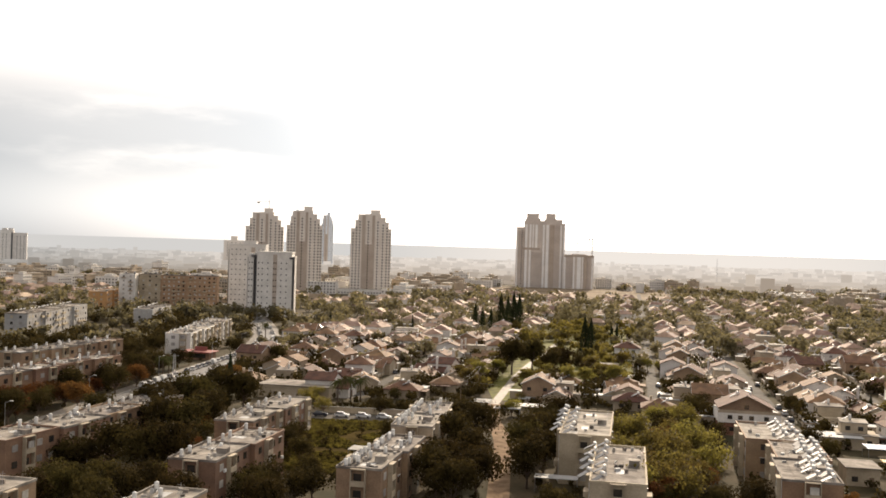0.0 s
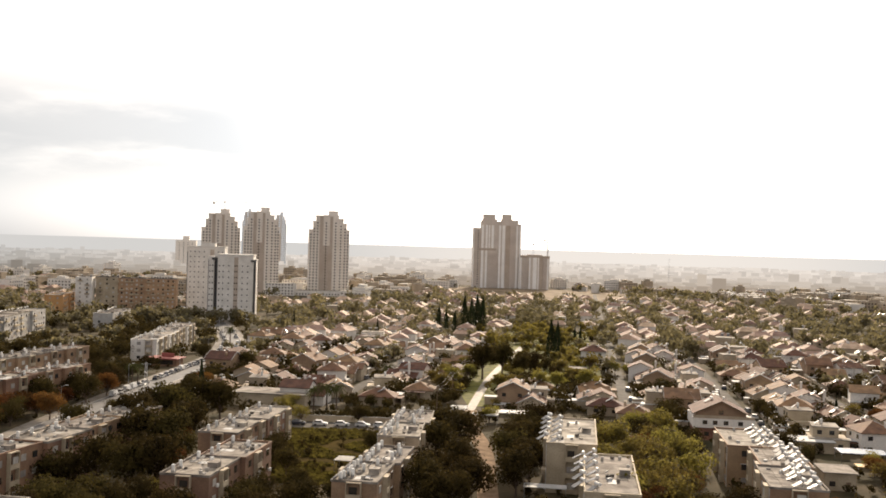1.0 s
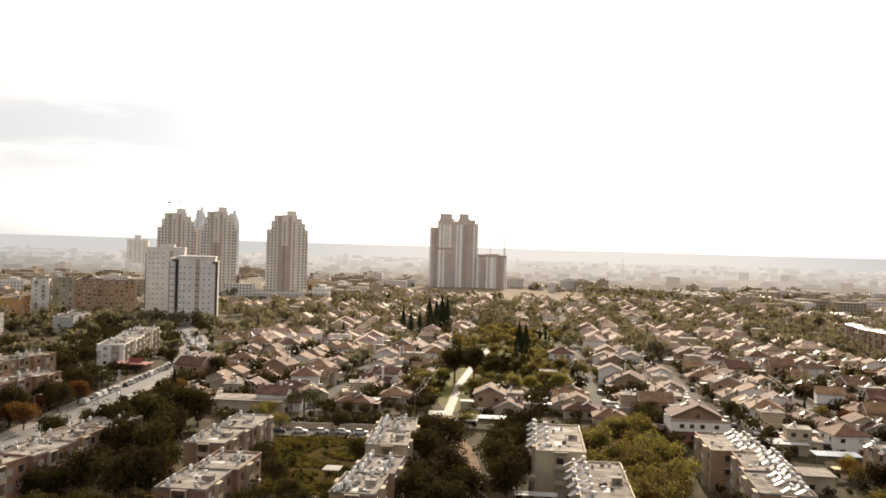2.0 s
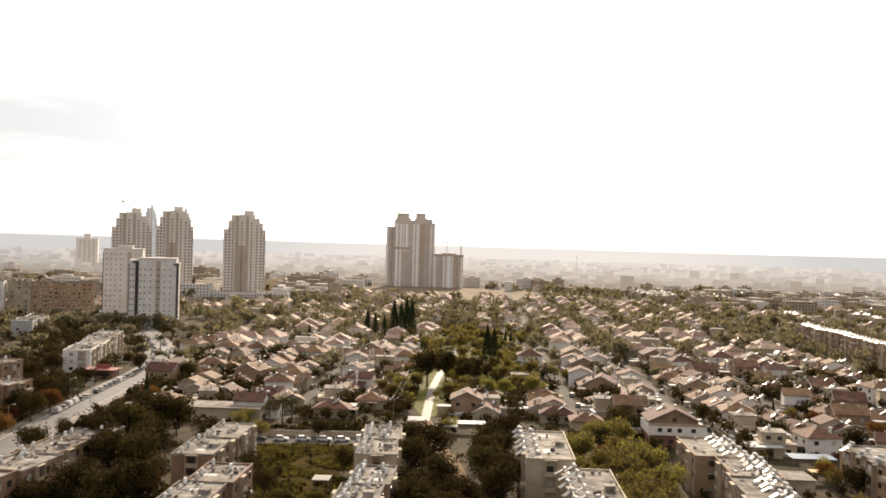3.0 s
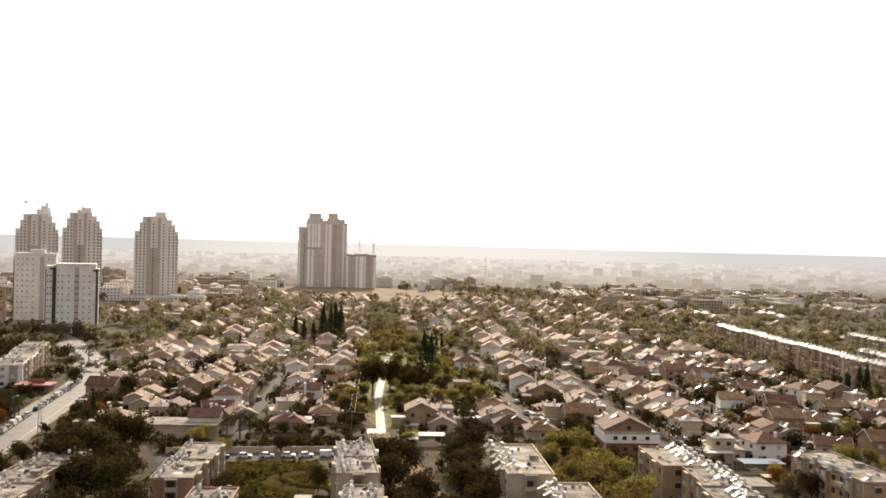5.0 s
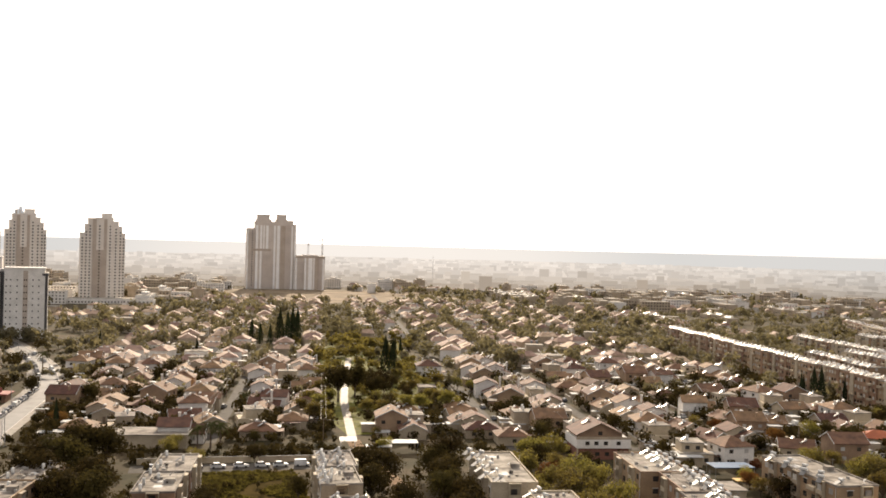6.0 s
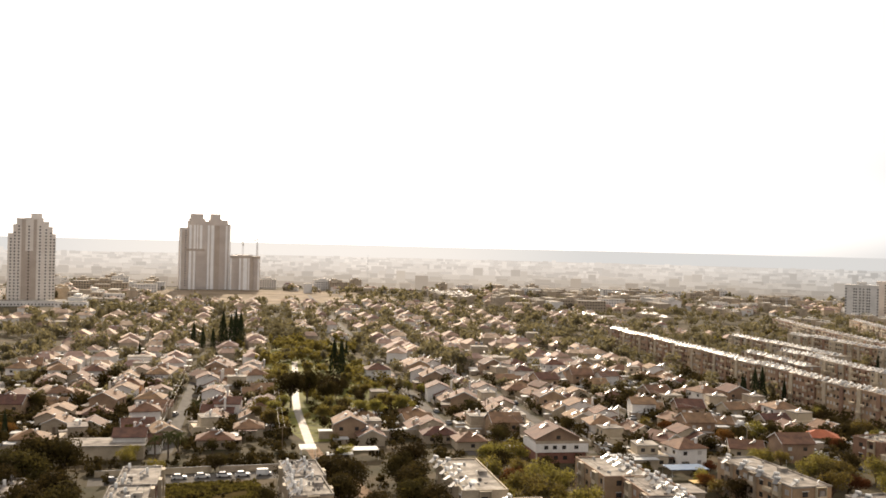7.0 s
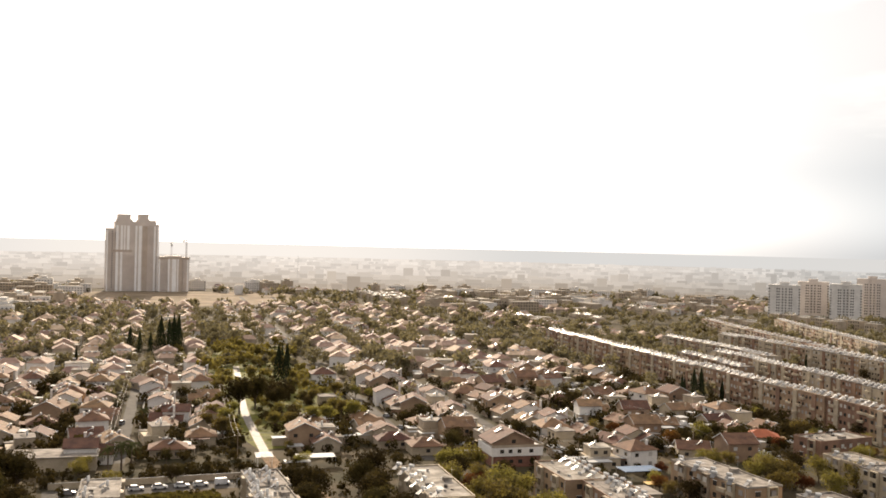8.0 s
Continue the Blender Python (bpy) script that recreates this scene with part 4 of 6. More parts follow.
def house_walls(t, r, x0, x1, y0, y1, floors, fh):
    """Windows and a door on the walls of a body."""
    door = False
    for ax, ln in ((pose((x0 + x1) / 2, y0, 0), x1 - x0), (pose(x0, (y0 + y1) / 2, 0, 0, 0, -90), y1 - y0), (pose(x1, (y0 + y1) / 2, 0, 0, 0, 90), y1 - y0)):
        n = max(1, int(ln / 5.0))
        for k in range(floors):
            for i in range(n):
                s = (i + 0.5) * ln / n - ln / 2 + r.uniform(-0.4, 0.4)
                if k == 0 and i == 0 and ln == x1 - x0 and not door:
                    door = True
                    part("door", HDOOR, None, t, m=ax @ pose(s, 0, 0.1))
                    continue
                pane = r.random() < 0.75
                part("window" if pane else "shutter", HWIN if pane else HSHUT, None, t, m=ax @ pose(s, 0, k * fh + 1.0))


def house_proto(i, wall=None, tiles=None):
    """One of the villa types: bodies with their own pitched or flat roofs, a porch, a chimney."""
    r = random.Random(100 + i)
    kind = ("gable", "hip", "cross", "gable2", "hip2", "flat", "cross2")[i % 7]
    wall_m = (M_STUCCO_PALE, M_STUCCO_PALE, M_STUCCO, M_STUCCO_PALE, M_WHITE, M_WHITE, M_STUCCO_PALE)[(i * 3) % 7] if wall is None else wall
    t = thing("house", pose(40 * (i % 5), 60 + 20 * (i // 5), -60), "house", "house", "villas with tiled roofs")
    w, d = r.uniform(8.5, 10.5), r.uniform(9.5, 12)
    wall, roof, trim = Mesh(), Mesh(), []
    if kind in ("gable", "gable2"):
        fl = 2 if kind == "gable2" else 1
        z = 2.9 * fl + 0.4
        wall.box(-w / 2, w / 2, -d / 2, d / 2, 0, z)
        gable(roof, wall, -w / 2, w / 2, -d / 2, d / 2, z, w * 0.24, trim=trim)
        house_walls(t, r, -w / 2, w / 2, -d / 2, d / 2, fl, 2.9)
        if fl == 2:
            lo = Mesh().box(w / 2 + 0.004, w / 2 + 3.6, -d / 2 + 1, d / 2 - 2, 0, 2.9)
            part("annex", lo, wall_m, t)
            part("annex_roof", Mesh().box(w / 2 + 0.1, w / 2 + 3.9, -d / 2 + 0.8, d / 2 - 1.8, 2.905, 3.1), M_FLATROOF, t)
    elif kind in ("hip", "hip2"):
        fl = 2 if kind == "hip2" else 1
        z = 2.9 * fl + 0.4
        wall.box(-w / 2, w / 2, -d / 2, d / 2, 0, z)
        hip(roof, -w / 2, w / 2, -d / 2, d / 2, z, w * 0.23)
        house_walls(t, r, -w / 2, w / 2, -d / 2, d / 2, fl, 2.9)
        part("porch_roof", Mesh().box(-w / 2 + 1, w / 2 - 2, -d / 2 - 2.6, -d / 2 - 0.004, 2.6, 2.78), M_TILE, t)
        for px in (-w / 2 + 1.2, w / 2 - 2.2):
            part("porch_post", Mesh().rod((px, -d / 2 - 2.4, 0), (px, -d / 2 - 2.4, 2.6), 0.12), wall_m, t)
    elif kind in ("cross", "cross2"):
        z1, z2 = 3.2, 6.0 if kind == "cross2" else 4.6
        wall.box(-w / 2, w / 2, -d / 2, d / 2, 0, z1)
        gable(roof, wall, -w / 2, w / 2, -d / 2, d / 2, z1, w * 0.22, trim=trim)
        wall.box(-w / 2 - 3, w / 2 - 3.5, -1.5, d / 2 + 2, 0, z2)
        gable(roof, wall, -w / 2 - 3, w / 2 - 3.5, -1.5, d / 2 + 2, z2, w * 0.2, trim=trim)
        house_walls(t, r, -w / 2, w / 2, -d / 2, d / 2, 1, 2.9)
    else:
        wall.box(-w / 2, w / 2, -d / 2, d / 2, 0, 3.2).box(-w / 2 + 1.0, w / 2 - 2.5, -d / 2 + 2.5, d / 2 - 0.5, 3.2, 6.1)
        roof.box(-w / 2 - 0.2, w / 2 + 0.2, -d / 2 - 0.2, -d / 2 + 2.49, 3.204, 3.5).box(-w / 2 + 0.8, w / 2 - 2.3, -d / 2 + 2.3, d / 2 - 0.3, 6.104, 6.4)
        house_walls(t, r, -w / 2, w / 2, -d / 2, d / 2, 1, 2.9)
        for k in (-1, 1):
            part("window", HWIN, None, t, m=pose(k * 1.6 - 0.7, -d / 2 + 2.5, 4.2))
    for b in trim[:2]:
        part("bargeboard", b, M_FRAME, t, "white painted bargeboard")
    part("wall", wall, wall_m, t)
    part("roof", roof, M_FLATROOF if kind == "flat" else tiles or M_TILE, t)
    if kind != "flat":
        part("chimney", Mesh().box(w / 4, w / 4 + 0.7, d / 5, d / 5 + 0.7, 3, 3.4 + 2.9 * (kind[-1] == "2") + w * 0.22).box(w / 4 - 0.1, w / 4 + 0.8, d / 5 - 0.1, d / 5 + 0.8, 3.4 + 2.9 * (kind[-1] == "2") + w * 0.22, 3.6 + 2.9 * (kind[-1] == "2") + w * 0.22), wall_m, t)
    words = {"gable": "single-storey villa with a red clay tile gable roof", "gable2": "two-storey villa with a red tile gable roof and flat annex", "hip": "single-storey villa with a red tile hip roof and porch",
             "hip2": "two-storey villa with a red tile hip roof and porch", "flat": "white cubic villa with stepped flat roofs", "cross": "villa with two crossing red tile gable roofs", "cross2": "tall villa with two crossing red tile gable roofs"}[kind]
    t["label"] = ("ochre " if wall else "white " if wall_m is M_WHITE and kind != "flat" else "beige " if kind != "flat" else "") + words
    t["ridge"] = {"gable": 3.3, "hip": 3.3, "cross": 3.2, "flat": 6.4, "gable2": 6.2, "hip2": 6.2, "cross2": 6.0}[kind]
    t["flat"] = kind == "flat"
    return t


HOUSES = [house_proto(i) for i in range(14)] + [house_proto(18, M_STUCCO_ORANGE), house_proto(8, None, M_TILE_RED)]
PLACED = []   # x, y, radius of what stands on the ground


def free(x, y, rad):
    return all((x - a) ** 2 + (y - b) ** 2 > (rad + c) ** 2 for a, b, c in PLACED)


def put_house(i, x, y, turn, rad=6.5, near=True):
    p = HOUSES[i % len(HOUSES)]
    h = copy_thing(p, lay(x, y, 0, turn))
    PLACED.append((x, y, rad))
    r = random.Random(int(x * 31 + y * 17))
    m = lay(x, y, 0, turn)
    if p["flat"]:
        copy_thing(UPRIGHT, m @ pose(-1.5, 1.0, 6.42, 0, 0, -turn))
    elif r.random() < 0.85:
        for k, (a, b) in enumerate(((-1.8, -1.5), (1.8, 1.6), (-1.8, 2.6))[:r.choice((1, 2, 2))]):
            q = m @ pose(a, b + r.uniform(-0.5, 0.5), p["ridge"] + 0.95, 0, 0, -turn + r.uniform(-26, 26))
            if near and k == 0:
                copy_thing(HEATER, q)
            else:
                joined_heater(q)
    return h


# villas whose places are known one by one: type, x, y, turn
KNOWN = [(0, -62.9, 433.6, 0), (1, -67.2, 341.2, 90), (2, -58.8, 366.1, 0), (0, -26.1, 341.4, 20), (14, -29.8, 433.4, 90), (5, -4.4, 518.4, 0), (8, -11.6, 324.8, 90), (1, 2.5, 341.8, 0), (12, 17.8, 444.7, 90), (0, 5.7, 472.3, 30), (1, 22.1, 527.3, 90), (3, 33.6, 326.2, 0), (5, 42.1, 325.7, 0), (8, 62.1, 314.4, 90), (4, 88.1, 459.8, 90), (3, 87.2, 315.1, 90), (1, 133.3, 510.9, 90), (8, 119.2, 425.9, 0), (2, 144.1, 428.0, 90), (3, 130.6, 362.5, 0), (6, 134.3, 337.2, 0), (0, 125.4, 329.2, 0), (0, 133.4, 301.8, 10), (10, 180.0, 422.3, 90), (1, 167.2, 373.1, 0), (0, 151.8, 265.3, 70), (15, 192.0, 274.0, 60), (2, 146.8, 284.9, 0), (0, 132.9, 284.4, 20), (3, 173.5, 326.2, 80), (0, 171.5, 305.9, 80), (7, 170.1, 353.1, 0), (8, 135.0, 401.0, 90), (9, 150.2, 396.4, 20), (8, 66.3, 353.8, 90), (0, 38.5, 317.3, 0), (1, 68.1, 301.9, 90), (12, 97.5, 324.9, 0), (6, -34.4, 324.6, 90)]
for i, x, y, turn in KNOWN:
    put_house(i, x, y, turn)

# the large villa: brick below, a white floor with a terrace, a broad gable on top
villa = thing("house", lay(88, 279), "large villa with brick ground floor, white terrace and tan gable roof", "house", "villas with tiled roofs")
wall, top, trim = Mesh(), Mesh(), []
part("ground_floor", Mesh().box(-7.9, 7.9, -6.8, 7, 0, 3.6), M_BRICK, villa, "red-brown brick ground floor")
part("terrace_wall", Mesh().box(-8.5, 8.5, -7.5, 7, 3.604, 6.3), M_WHITE, villa, "white rendered terrace wall")
wall.box(-7.5, 6.5, -5, 7, 6.304, 7.6)
gable(top, wall, -7.5, 6.5, -5, 7, 7.6, 3.3, 0.9, 0.2, trim)
part("wall", wall, M_STUCCO, villa)
part("roof", top, M_TILE, villa)
for b in trim[:2]:
    part("bargeboard", b, M_WOOD, villa, "brown wooden bargeboard")
part("terrace_floor", Mesh().box(-8.3, 8.3, -7.3, -5.1, 6.304, 6.36), M_FLATROOF, villa)
part("parapet", Mesh().box(-8.5, 8.5, -7.5, -7.3, 6.304, 7.1), M_STUCCO_PALE, villa)
for wx in (-5.2, -2.4, 0.6, 4.6):
    part("window", HWIN, None, villa, m=pose(wx, -7.5, 4.6))
    part("window", HWIN, None, villa, m=pose(wx + 0.6, -6.8, 1.2))
part("window", HWIN, None, villa, m=pose(-0.5, -5, 7.2))
part("door", HDOOR, None, villa, m=pose(-6.6, -6.8, 0.05))
for wx in (-8.2, 8.2):
    part("terrace_column", Mesh().box(wx - 0.2, wx + 0.2, -7.4, -7.0, 0, 3.6), M_STUCCO_PALE, villa)
PLACED.append((88, 279, 9.0))
copy_thing(HEATER, lay(85.5, 282, 9.5, 10))
copy_thing(HEATER, lay(89.5, 283, 9.3, -6))

STREETS = [-45, 52, 90, 128, 166]      # across the grid
ROWS_V = [-123, -107, -91, -74, -57.5, -32.5, -17, 20, 39.5, 64.5, 77.5, 102.5, 115.5, 140.5, 153.5, 178.5, 190]
CROSS = [-28, 95, 225, 355]


def in_park(u, v):
    return 45 < u < 330 and -12 < v < 46


def near_road(x, y, rad=13):
    return any((x - a) ** 2 + (y - b) ** 2 < rad ** 2 for a, b in ROAD_FINE)


ROAD_FINE = [(ROAD[k][0] + (ROAD[k + 1][0] - ROAD[k][0]) * s / 6, ROAD[k][1] + (ROAD[k + 1][1] - ROAD[k][1]) * s / 6) for k in range(len(ROAD) - 1) for s in range(6)]
hr = random.Random(11)
spots = []
for sv in ROWS_V:
    for side in (0.0,):
        u = -14.0 if sv < 35 else -46.0
        while u < 720:
            if min(abs(u - c) for c in CROSS) > 9:
                spots.append((u + hr.uniform(-2.5, 2.5), sv + side + hr.uniform(-2.2, 2.2), hr.choice((0, 90, 180, 270, 0, 180)) + hr.uniform(-13, 13), hr.randrange(14)))
            u += hr.uniform(12.4, 15.0)
spots.sort()
near_n = 0
FAR_SPOTS = []
for u, v, turn, i in spots:
    x, y = grid(u, v)
    rx = min(ROAD_FINE, key=lambda p: abs(p[1] - y))[0]
    if in_park(u, v) or near_road(x, y, 14) or x < rx or (u < -14 and v < 60):
        continue
    if not free(x, y, 4.8) or not off_blocks(x, y, 6.5):
        continue
    if near_n < 128 and u < 300:
        put_house(i, x, y, turn, near=u < 60)
        near_n += 1
    else:
        FAR_SPOTS.append((x, y, turn, i))
        PLACED.append((x, y, 6.5))
for v in STREETS:
    ln = [grid(u, v) for u in ((-60 if v > 150 else -26, 100, 300, 600, 900) if v > 0 else (-20, 100, 200))]
    strip("street", ln, 6.0 if v > 100 else 4.2, 0.016, M_STREET, "narrow grey asphalt street between villas", "street")
for u in CROSS:
    for a, b in (((-70, -14), (50, 185)) if u > 0 else ((50, 185),)):
        strip("street", [grid(u, a), grid(u, (a + b) / 2), grid(u, b)], 4.5, 0.012, M_STREET, "narrow grey asphalt street between villas", "street")

# ---- trees ----
def leafy(name, color, color2, vary=0.3, through=0.4, sheen=0.0):
    """Leaves that let light through."""
    m = mat(name, color, 0.85, color2, 0.35, 2.0, 0.0, vary=vary, spec=0.02, sheen=sheen)
    n, l = m.node_tree.nodes, m.node_tree.links
    p = n["Principled BSDF"]
    tr, mixs = n.new("ShaderNodeBsdfTranslucent"), n.new("ShaderNodeMixShader")
    src = p.inputs["Base Color"].links[0].from_socket
    l.new(src, tr.inputs["Color"])
    mixs.inputs[0].default_value = through
    l.new(p.outputs[0], mixs.inputs[1])
    l.new(tr.outputs[0], mixs.inputs[2])
    l.new(mixs.outputs[0], n["Material Output"].inputs["Surface"])
    return m


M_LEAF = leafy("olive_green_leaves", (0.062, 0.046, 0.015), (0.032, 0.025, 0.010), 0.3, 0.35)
M_LEAF_YELLOW = leafy("yellow_green_leaves", (0.18, 0.145, 0.034), (0.105, 0.085, 0.024), 0.35, 0.66, 0.3)
M_LEAF_RUST = leafy("rust_leaves", (0.17, 0.07, 0.022), (0.08, 0.042, 0.018), 0.3)
# Far leaves: olive-green leaves paled, the haze of distance put into colour and sheen
M_LEAF_HAZED = leafy("haze_paled_olive_leaves", (0.185, 0.16, 0.08), (0.115, 0.10, 0.05), 0.35, 0.65, 0.7)
M_CYPRESS = leafy("cypress_needles", (0.035, 0.042, 0.018), (0.02, 0.026, 0.012), 0.2, 0.2)
M_PALM = leafy("palm_fronds", (0.085, 0.09, 0.03), (0.06, 0.06, 0.025), 0.2, 0.25)


def leaf_card(m, p, nrm, size, r):
    a = nrm.orthogonal().normalized()
    a.rotate(Matrix.Rotation(r.uniform(0, 6.28), 3, nrm))
    b = nrm.cross(a)
    a, b = a * size, b * size * r.uniform(0.45, 0.8)
    m.poly(p - a - b * 0.4, p + a * 0.1 - b, p + a + b * 0.3, p - a * 0.2 + b)


def broad_tree(seed, h, spread, leaf, cards, label, flat=0.8, trunk=0.2):
    r = random.Random(seed)
    t = thing("tree", pose(0, 0, -60), label, "tree", "trees between the houses")
    tm, cm = Mesh(), Mesh()
    th = h * trunk
    tm.rod((0, 0, -0.1), (r.uniform(-0.2, 0.2), r.uniform(-0.2, 0.2), th), h * 0.028, h * 0.02, 7)
    blobs = []
    for k in range(14):
        a, q = k * 2.4 + r.uniform(-0.4, 0.4), r.uniform(0.25, 1.0) if k else 0
        c = Vector((math.cos(a) * spread * 0.33 * q, math.sin(a) * spread * 0.33 * q, h * (trunk + (1 - trunk) * r.uniform(0.22, 0.74))))
        if k == 0:
            c.z = h * 0.74
        blobs.append((c, spread * r.uniform(0.15, 0.26)))
        tm.rod((0, 0, th * 0.9), tuple(c), h * 0.014, h * 0.005, 5)
    for k in range(cards):
        c, rad = blobs[r.randrange(len(blobs))]
        d = Vector((r.gauss(0, 1), r.gauss(0, 1), r.gauss(0.15, 1))).normalized()
        p = c + Vector((d.x, d.y, d.z * flat)) * rad * (r.uniform(0.55, 1.12) if r.random() < 0.85 else r.uniform(0.2, 1.3))
        leaf_card(cm, p, (d + Vector((r.gauss(0, 0.5), r.gauss(0, 0.5), r.gauss(0, 0.5)))).normalized(), r.uniform(0.02, 0.04) * h, r)
    part("trunk", tm, M_BARK, t)
    part("crown", cm, leaf, t)
    return t


def cypress(seed, h, rad, label="tall dark green columnar cypress"):
    r = random.Random(seed)
    t = thing("cypress_tree", pose(0, 0, -60), label, "tree", "cypress trees")
    tm, cm = Mesh().rod((0, 0, -0.1), (0, 0, h * 0.9), 0.16, 0.03, 6), Mesh()
    for k in range(800):
        u = r.random() ** 0.8
        a = r.uniform(0, math.tau)
        q = rad * (0.35 + 0.65 * math.sin(min(1, u * 3 + 0.25) * math.pi / 2)) * max(0.05, (1 - u ** 1.6)) * r.uniform(0.65, 1.1) * (1 + 0.25 * math.sin(a * 3 + seed))
        p = Vector((math.cos(a) * q, math.sin(a) * q, h * (0.05 + 0.95 * u)))
        nr = Vector((math.cos(a), math.sin(a), r.uniform(-0.2, 0.5))).normalized()
        up = (Vector((0, 0, 1)) - nr * nr.z).normalized() * r.uniform(0.4, 0.8)
        s = nr.cross(up).normalized() * r.uniform(0.14, 0.28)
        cm.poly(p - s - up * 0.5, p + s - up * 0.5, p + up)
    part("trunk", tm, M_BARK, t)
    part("crown", cm, M_CYPRESS, t)
    return t


def palm(seed, h):
    r = random.Random(seed)
    t = thing("palm_tree", pose(0, 0, -60), "date palm with a ringed trunk and arching fronds", "palm", "palm trees")
    tm, cm = Mesh(), Mesh()
    for k in range(6):
        tm.rod((0, 0, h * k / 6), (0, 0, h * (k + 1) / 6), 0.3 - 0.015 * k, 0.26 - 0.015 * k, 8)
    for k in range(34):
        a, up = k * 2.4, r.uniform(-0.3, 1.1)
        d = Vector((math.cos(a), math.sin(a), 0))
        s = Vector((-d.y, d.x, 0)) * 0.28
        p = Vector((0, 0, h))
        for q in range(5):
            n = p + d * 0.62 + Vector((0, 0, up * 0.55 - q * 0.24))
            w0, w1 = 1 - q * 0.12, 1 - (q + 1) * 0.17
            cm.poly(p - s * w0 + Vector((0, 0, -0.15)), p, n, n - s * w1 + Vector((0, 0, -0.15))).poly(p, p + s * w0 + Vector((0, 0, -0.15)), n + s * w1 + Vector((0, 0, -0.15)), n)
            p = n
    part("trunk", tm, M_BARK, t)
    part("crown", cm, M_PALM, t)
    return t


BROAD = [broad_tree(1, 9, 9.5, M_LEAF, 1700, "dense dark olive-green broadleaf tree"), broad_tree(2, 7.5, 8, M_LEAF, 1500, "rounded olive-green garden tree"), broad_tree(3, 11, 11, M_LEAF, 2200, "large dark green street tree"),
         broad_tree(4, 6, 6.5, M_LEAF_YELLOW, 1300, "yellow-green garden tree in low sun"), broad_tree(5, 8.5, 10, M_LEAF_YELLOW, 1700, "broad yellow-green ficus tree"), broad_tree(6, 6.5, 8, M_LEAF_RUST, 2400, "rust-brown autumn tree before the blocks")]
PINES = [broad_tree(7, 14, 13, M_LEAF, 2400, "tall dark round-crowned pine in the park", 0.9, 0.3), broad_tree(8, 11, 11, M_LEAF_YELLOW, 1700, "sunlit acacia in the park", 0.5, 0.45)]
SHRUB = broad_tree(9, 2.6, 4.2, M_LEAF, 330, "low dark green garden shrub", 0.8, 0.1)
SHRUB["category"] = "shrub"
CYP = [cypress(1, 14, 2.2), cypress(2, 11, 1.2), cypress(3, 9, 1.1)]
PALMS = [palm(1, 7), palm(2, 5)]
tr = random.Random(5)


LATE = []   # x, y, height of trees too far off to be told apart
HEIGHT = dict(zip([o.name for o in BROAD + PINES], (9, 7.5, 11, 6, 8.5, 6.5, 14, 11)))


def plant(proto, x, y, s=1.0, rad=None):
    if y > 430 and proto.name in HEIGHT:
        LATE.append((x, y, HEIGHT[proto.name] * s, proto in (BROAD[3], BROAD[4], PINES[1])))
        PLACED.append((x, y, 2.0))
        return None
    o = copy_thing(proto, pose(x, y, 0, 0, 0, tr.uniform(0, 360)) @ Matrix.Scale(s * tr.uniform(0.92, 1.1), 4))
    if rad:
        PLACED.append((x, y, rad))
    return o


# trees whose places are known: kind, x, y, size
KINDS = {'B0': BROAD[0], 'B1': BROAD[1], 'B2': BROAD[2], 'B3': BROAD[3], 'B4': BROAD[4], 'B5': BROAD[5], 'PN0': PINES[0], 'PN1': PINES[1], 'C0': CYP[0], 'C1': CYP[1], 'P0': PALMS[0], 'P1': PALMS[1]}
for x, y in ((-67, 237), (-68, 273), (-64, 290), (-58, 291), (-56, 206), (-61, 202), (-69, 207), (-60, 235), (-60, 255), (-75, 257), (-73, 272),):
    plant(KINDS['B2'], x, y, 1.15, 2.0)
for x, y in ((-74, 205), (-72, 187), (-63, 184), (-58, 182), (-83, 226), (-71, 180), (-61, 173), (-71, 172), (-77, 204), (-55, 187), (-78, 230), (-193, 439), (-193, 454), (-175, 430), (-172, 446), (-163, 449), (-156, 451), (-154, 467), (-140, 457), (-154, 521), (-156, 563), (-160, 612), (-160, 641), (-182, 491), (-178, 532), (127, 214), (119, 217), (108, 214),):
    plant(KINDS['B0'], x, y, 1, 2.0)
for x, y in ((-121, 276), (-118, 282), (-117, 293), (-110, 288), (-105, 284), (-102, 329), (-126, 291), (-124, 304),):
    plant(KINDS['B5'], x, y, 1.25, 2.0)
for x, y in ((-113, 358), (-126, 394), (-119, 317), (-116, 325), (-102, 336), (-125, 323), (-110, 319), (-104, 314), (-123, 395), (-106, 360), (-122, 418),):
    plant(KINDS['B0'], x, y, 1.1, 2.0)
for x, y in ((-112, 530), (-98, 482), (-89, 428), (-117, 594), (-126, 590),):
    plant(KINDS['B2'], x, y, 0.8, 2.0)
for x, y in ((-87, 477), (-77, 439), (-77, 416), (-80, 479), (-67, 387), (-85, 527),):
    plant(KINDS['B1'], x, y, 0.8, 2.0)
for x, y in ((-91, 508), (-100, 361), (-100, 353), (-32, 310), (-28, 311), (-25, 312),):
    plant(KINDS['P0'], x, y, 1, 2.0)
for x, y in ((4, 234), (8, 218), (2, 208), (11, 250), (0, 194), (6, 258), (8, 195), (3, 185), (23, 237), (24, 220), (19, 205), (28, 245), (27, 257), (32, 262), (20, 226),):
    plant(KINDS['B2'], x, y, 1, 2.0)
for x, y in ((50, 232), (60, 248), (62, 237), (48, 205), (52, 196), (50, 246), (59, 212), (60, 268), (54, 217), (42, 194), (48, 186), (42, 221), (43, 207), (37, 187), (52, 223), (62, 231), (67, 265), (46, 246),):
    plant(KINDS['B4'], x, y, 1.1, 2.0)
for x, y in ((46, 190), (40, 185), (55, 203), (56, 244), (40, 196),):
    plant(KINDS['B5'], x, y, 1.1, 2.0)
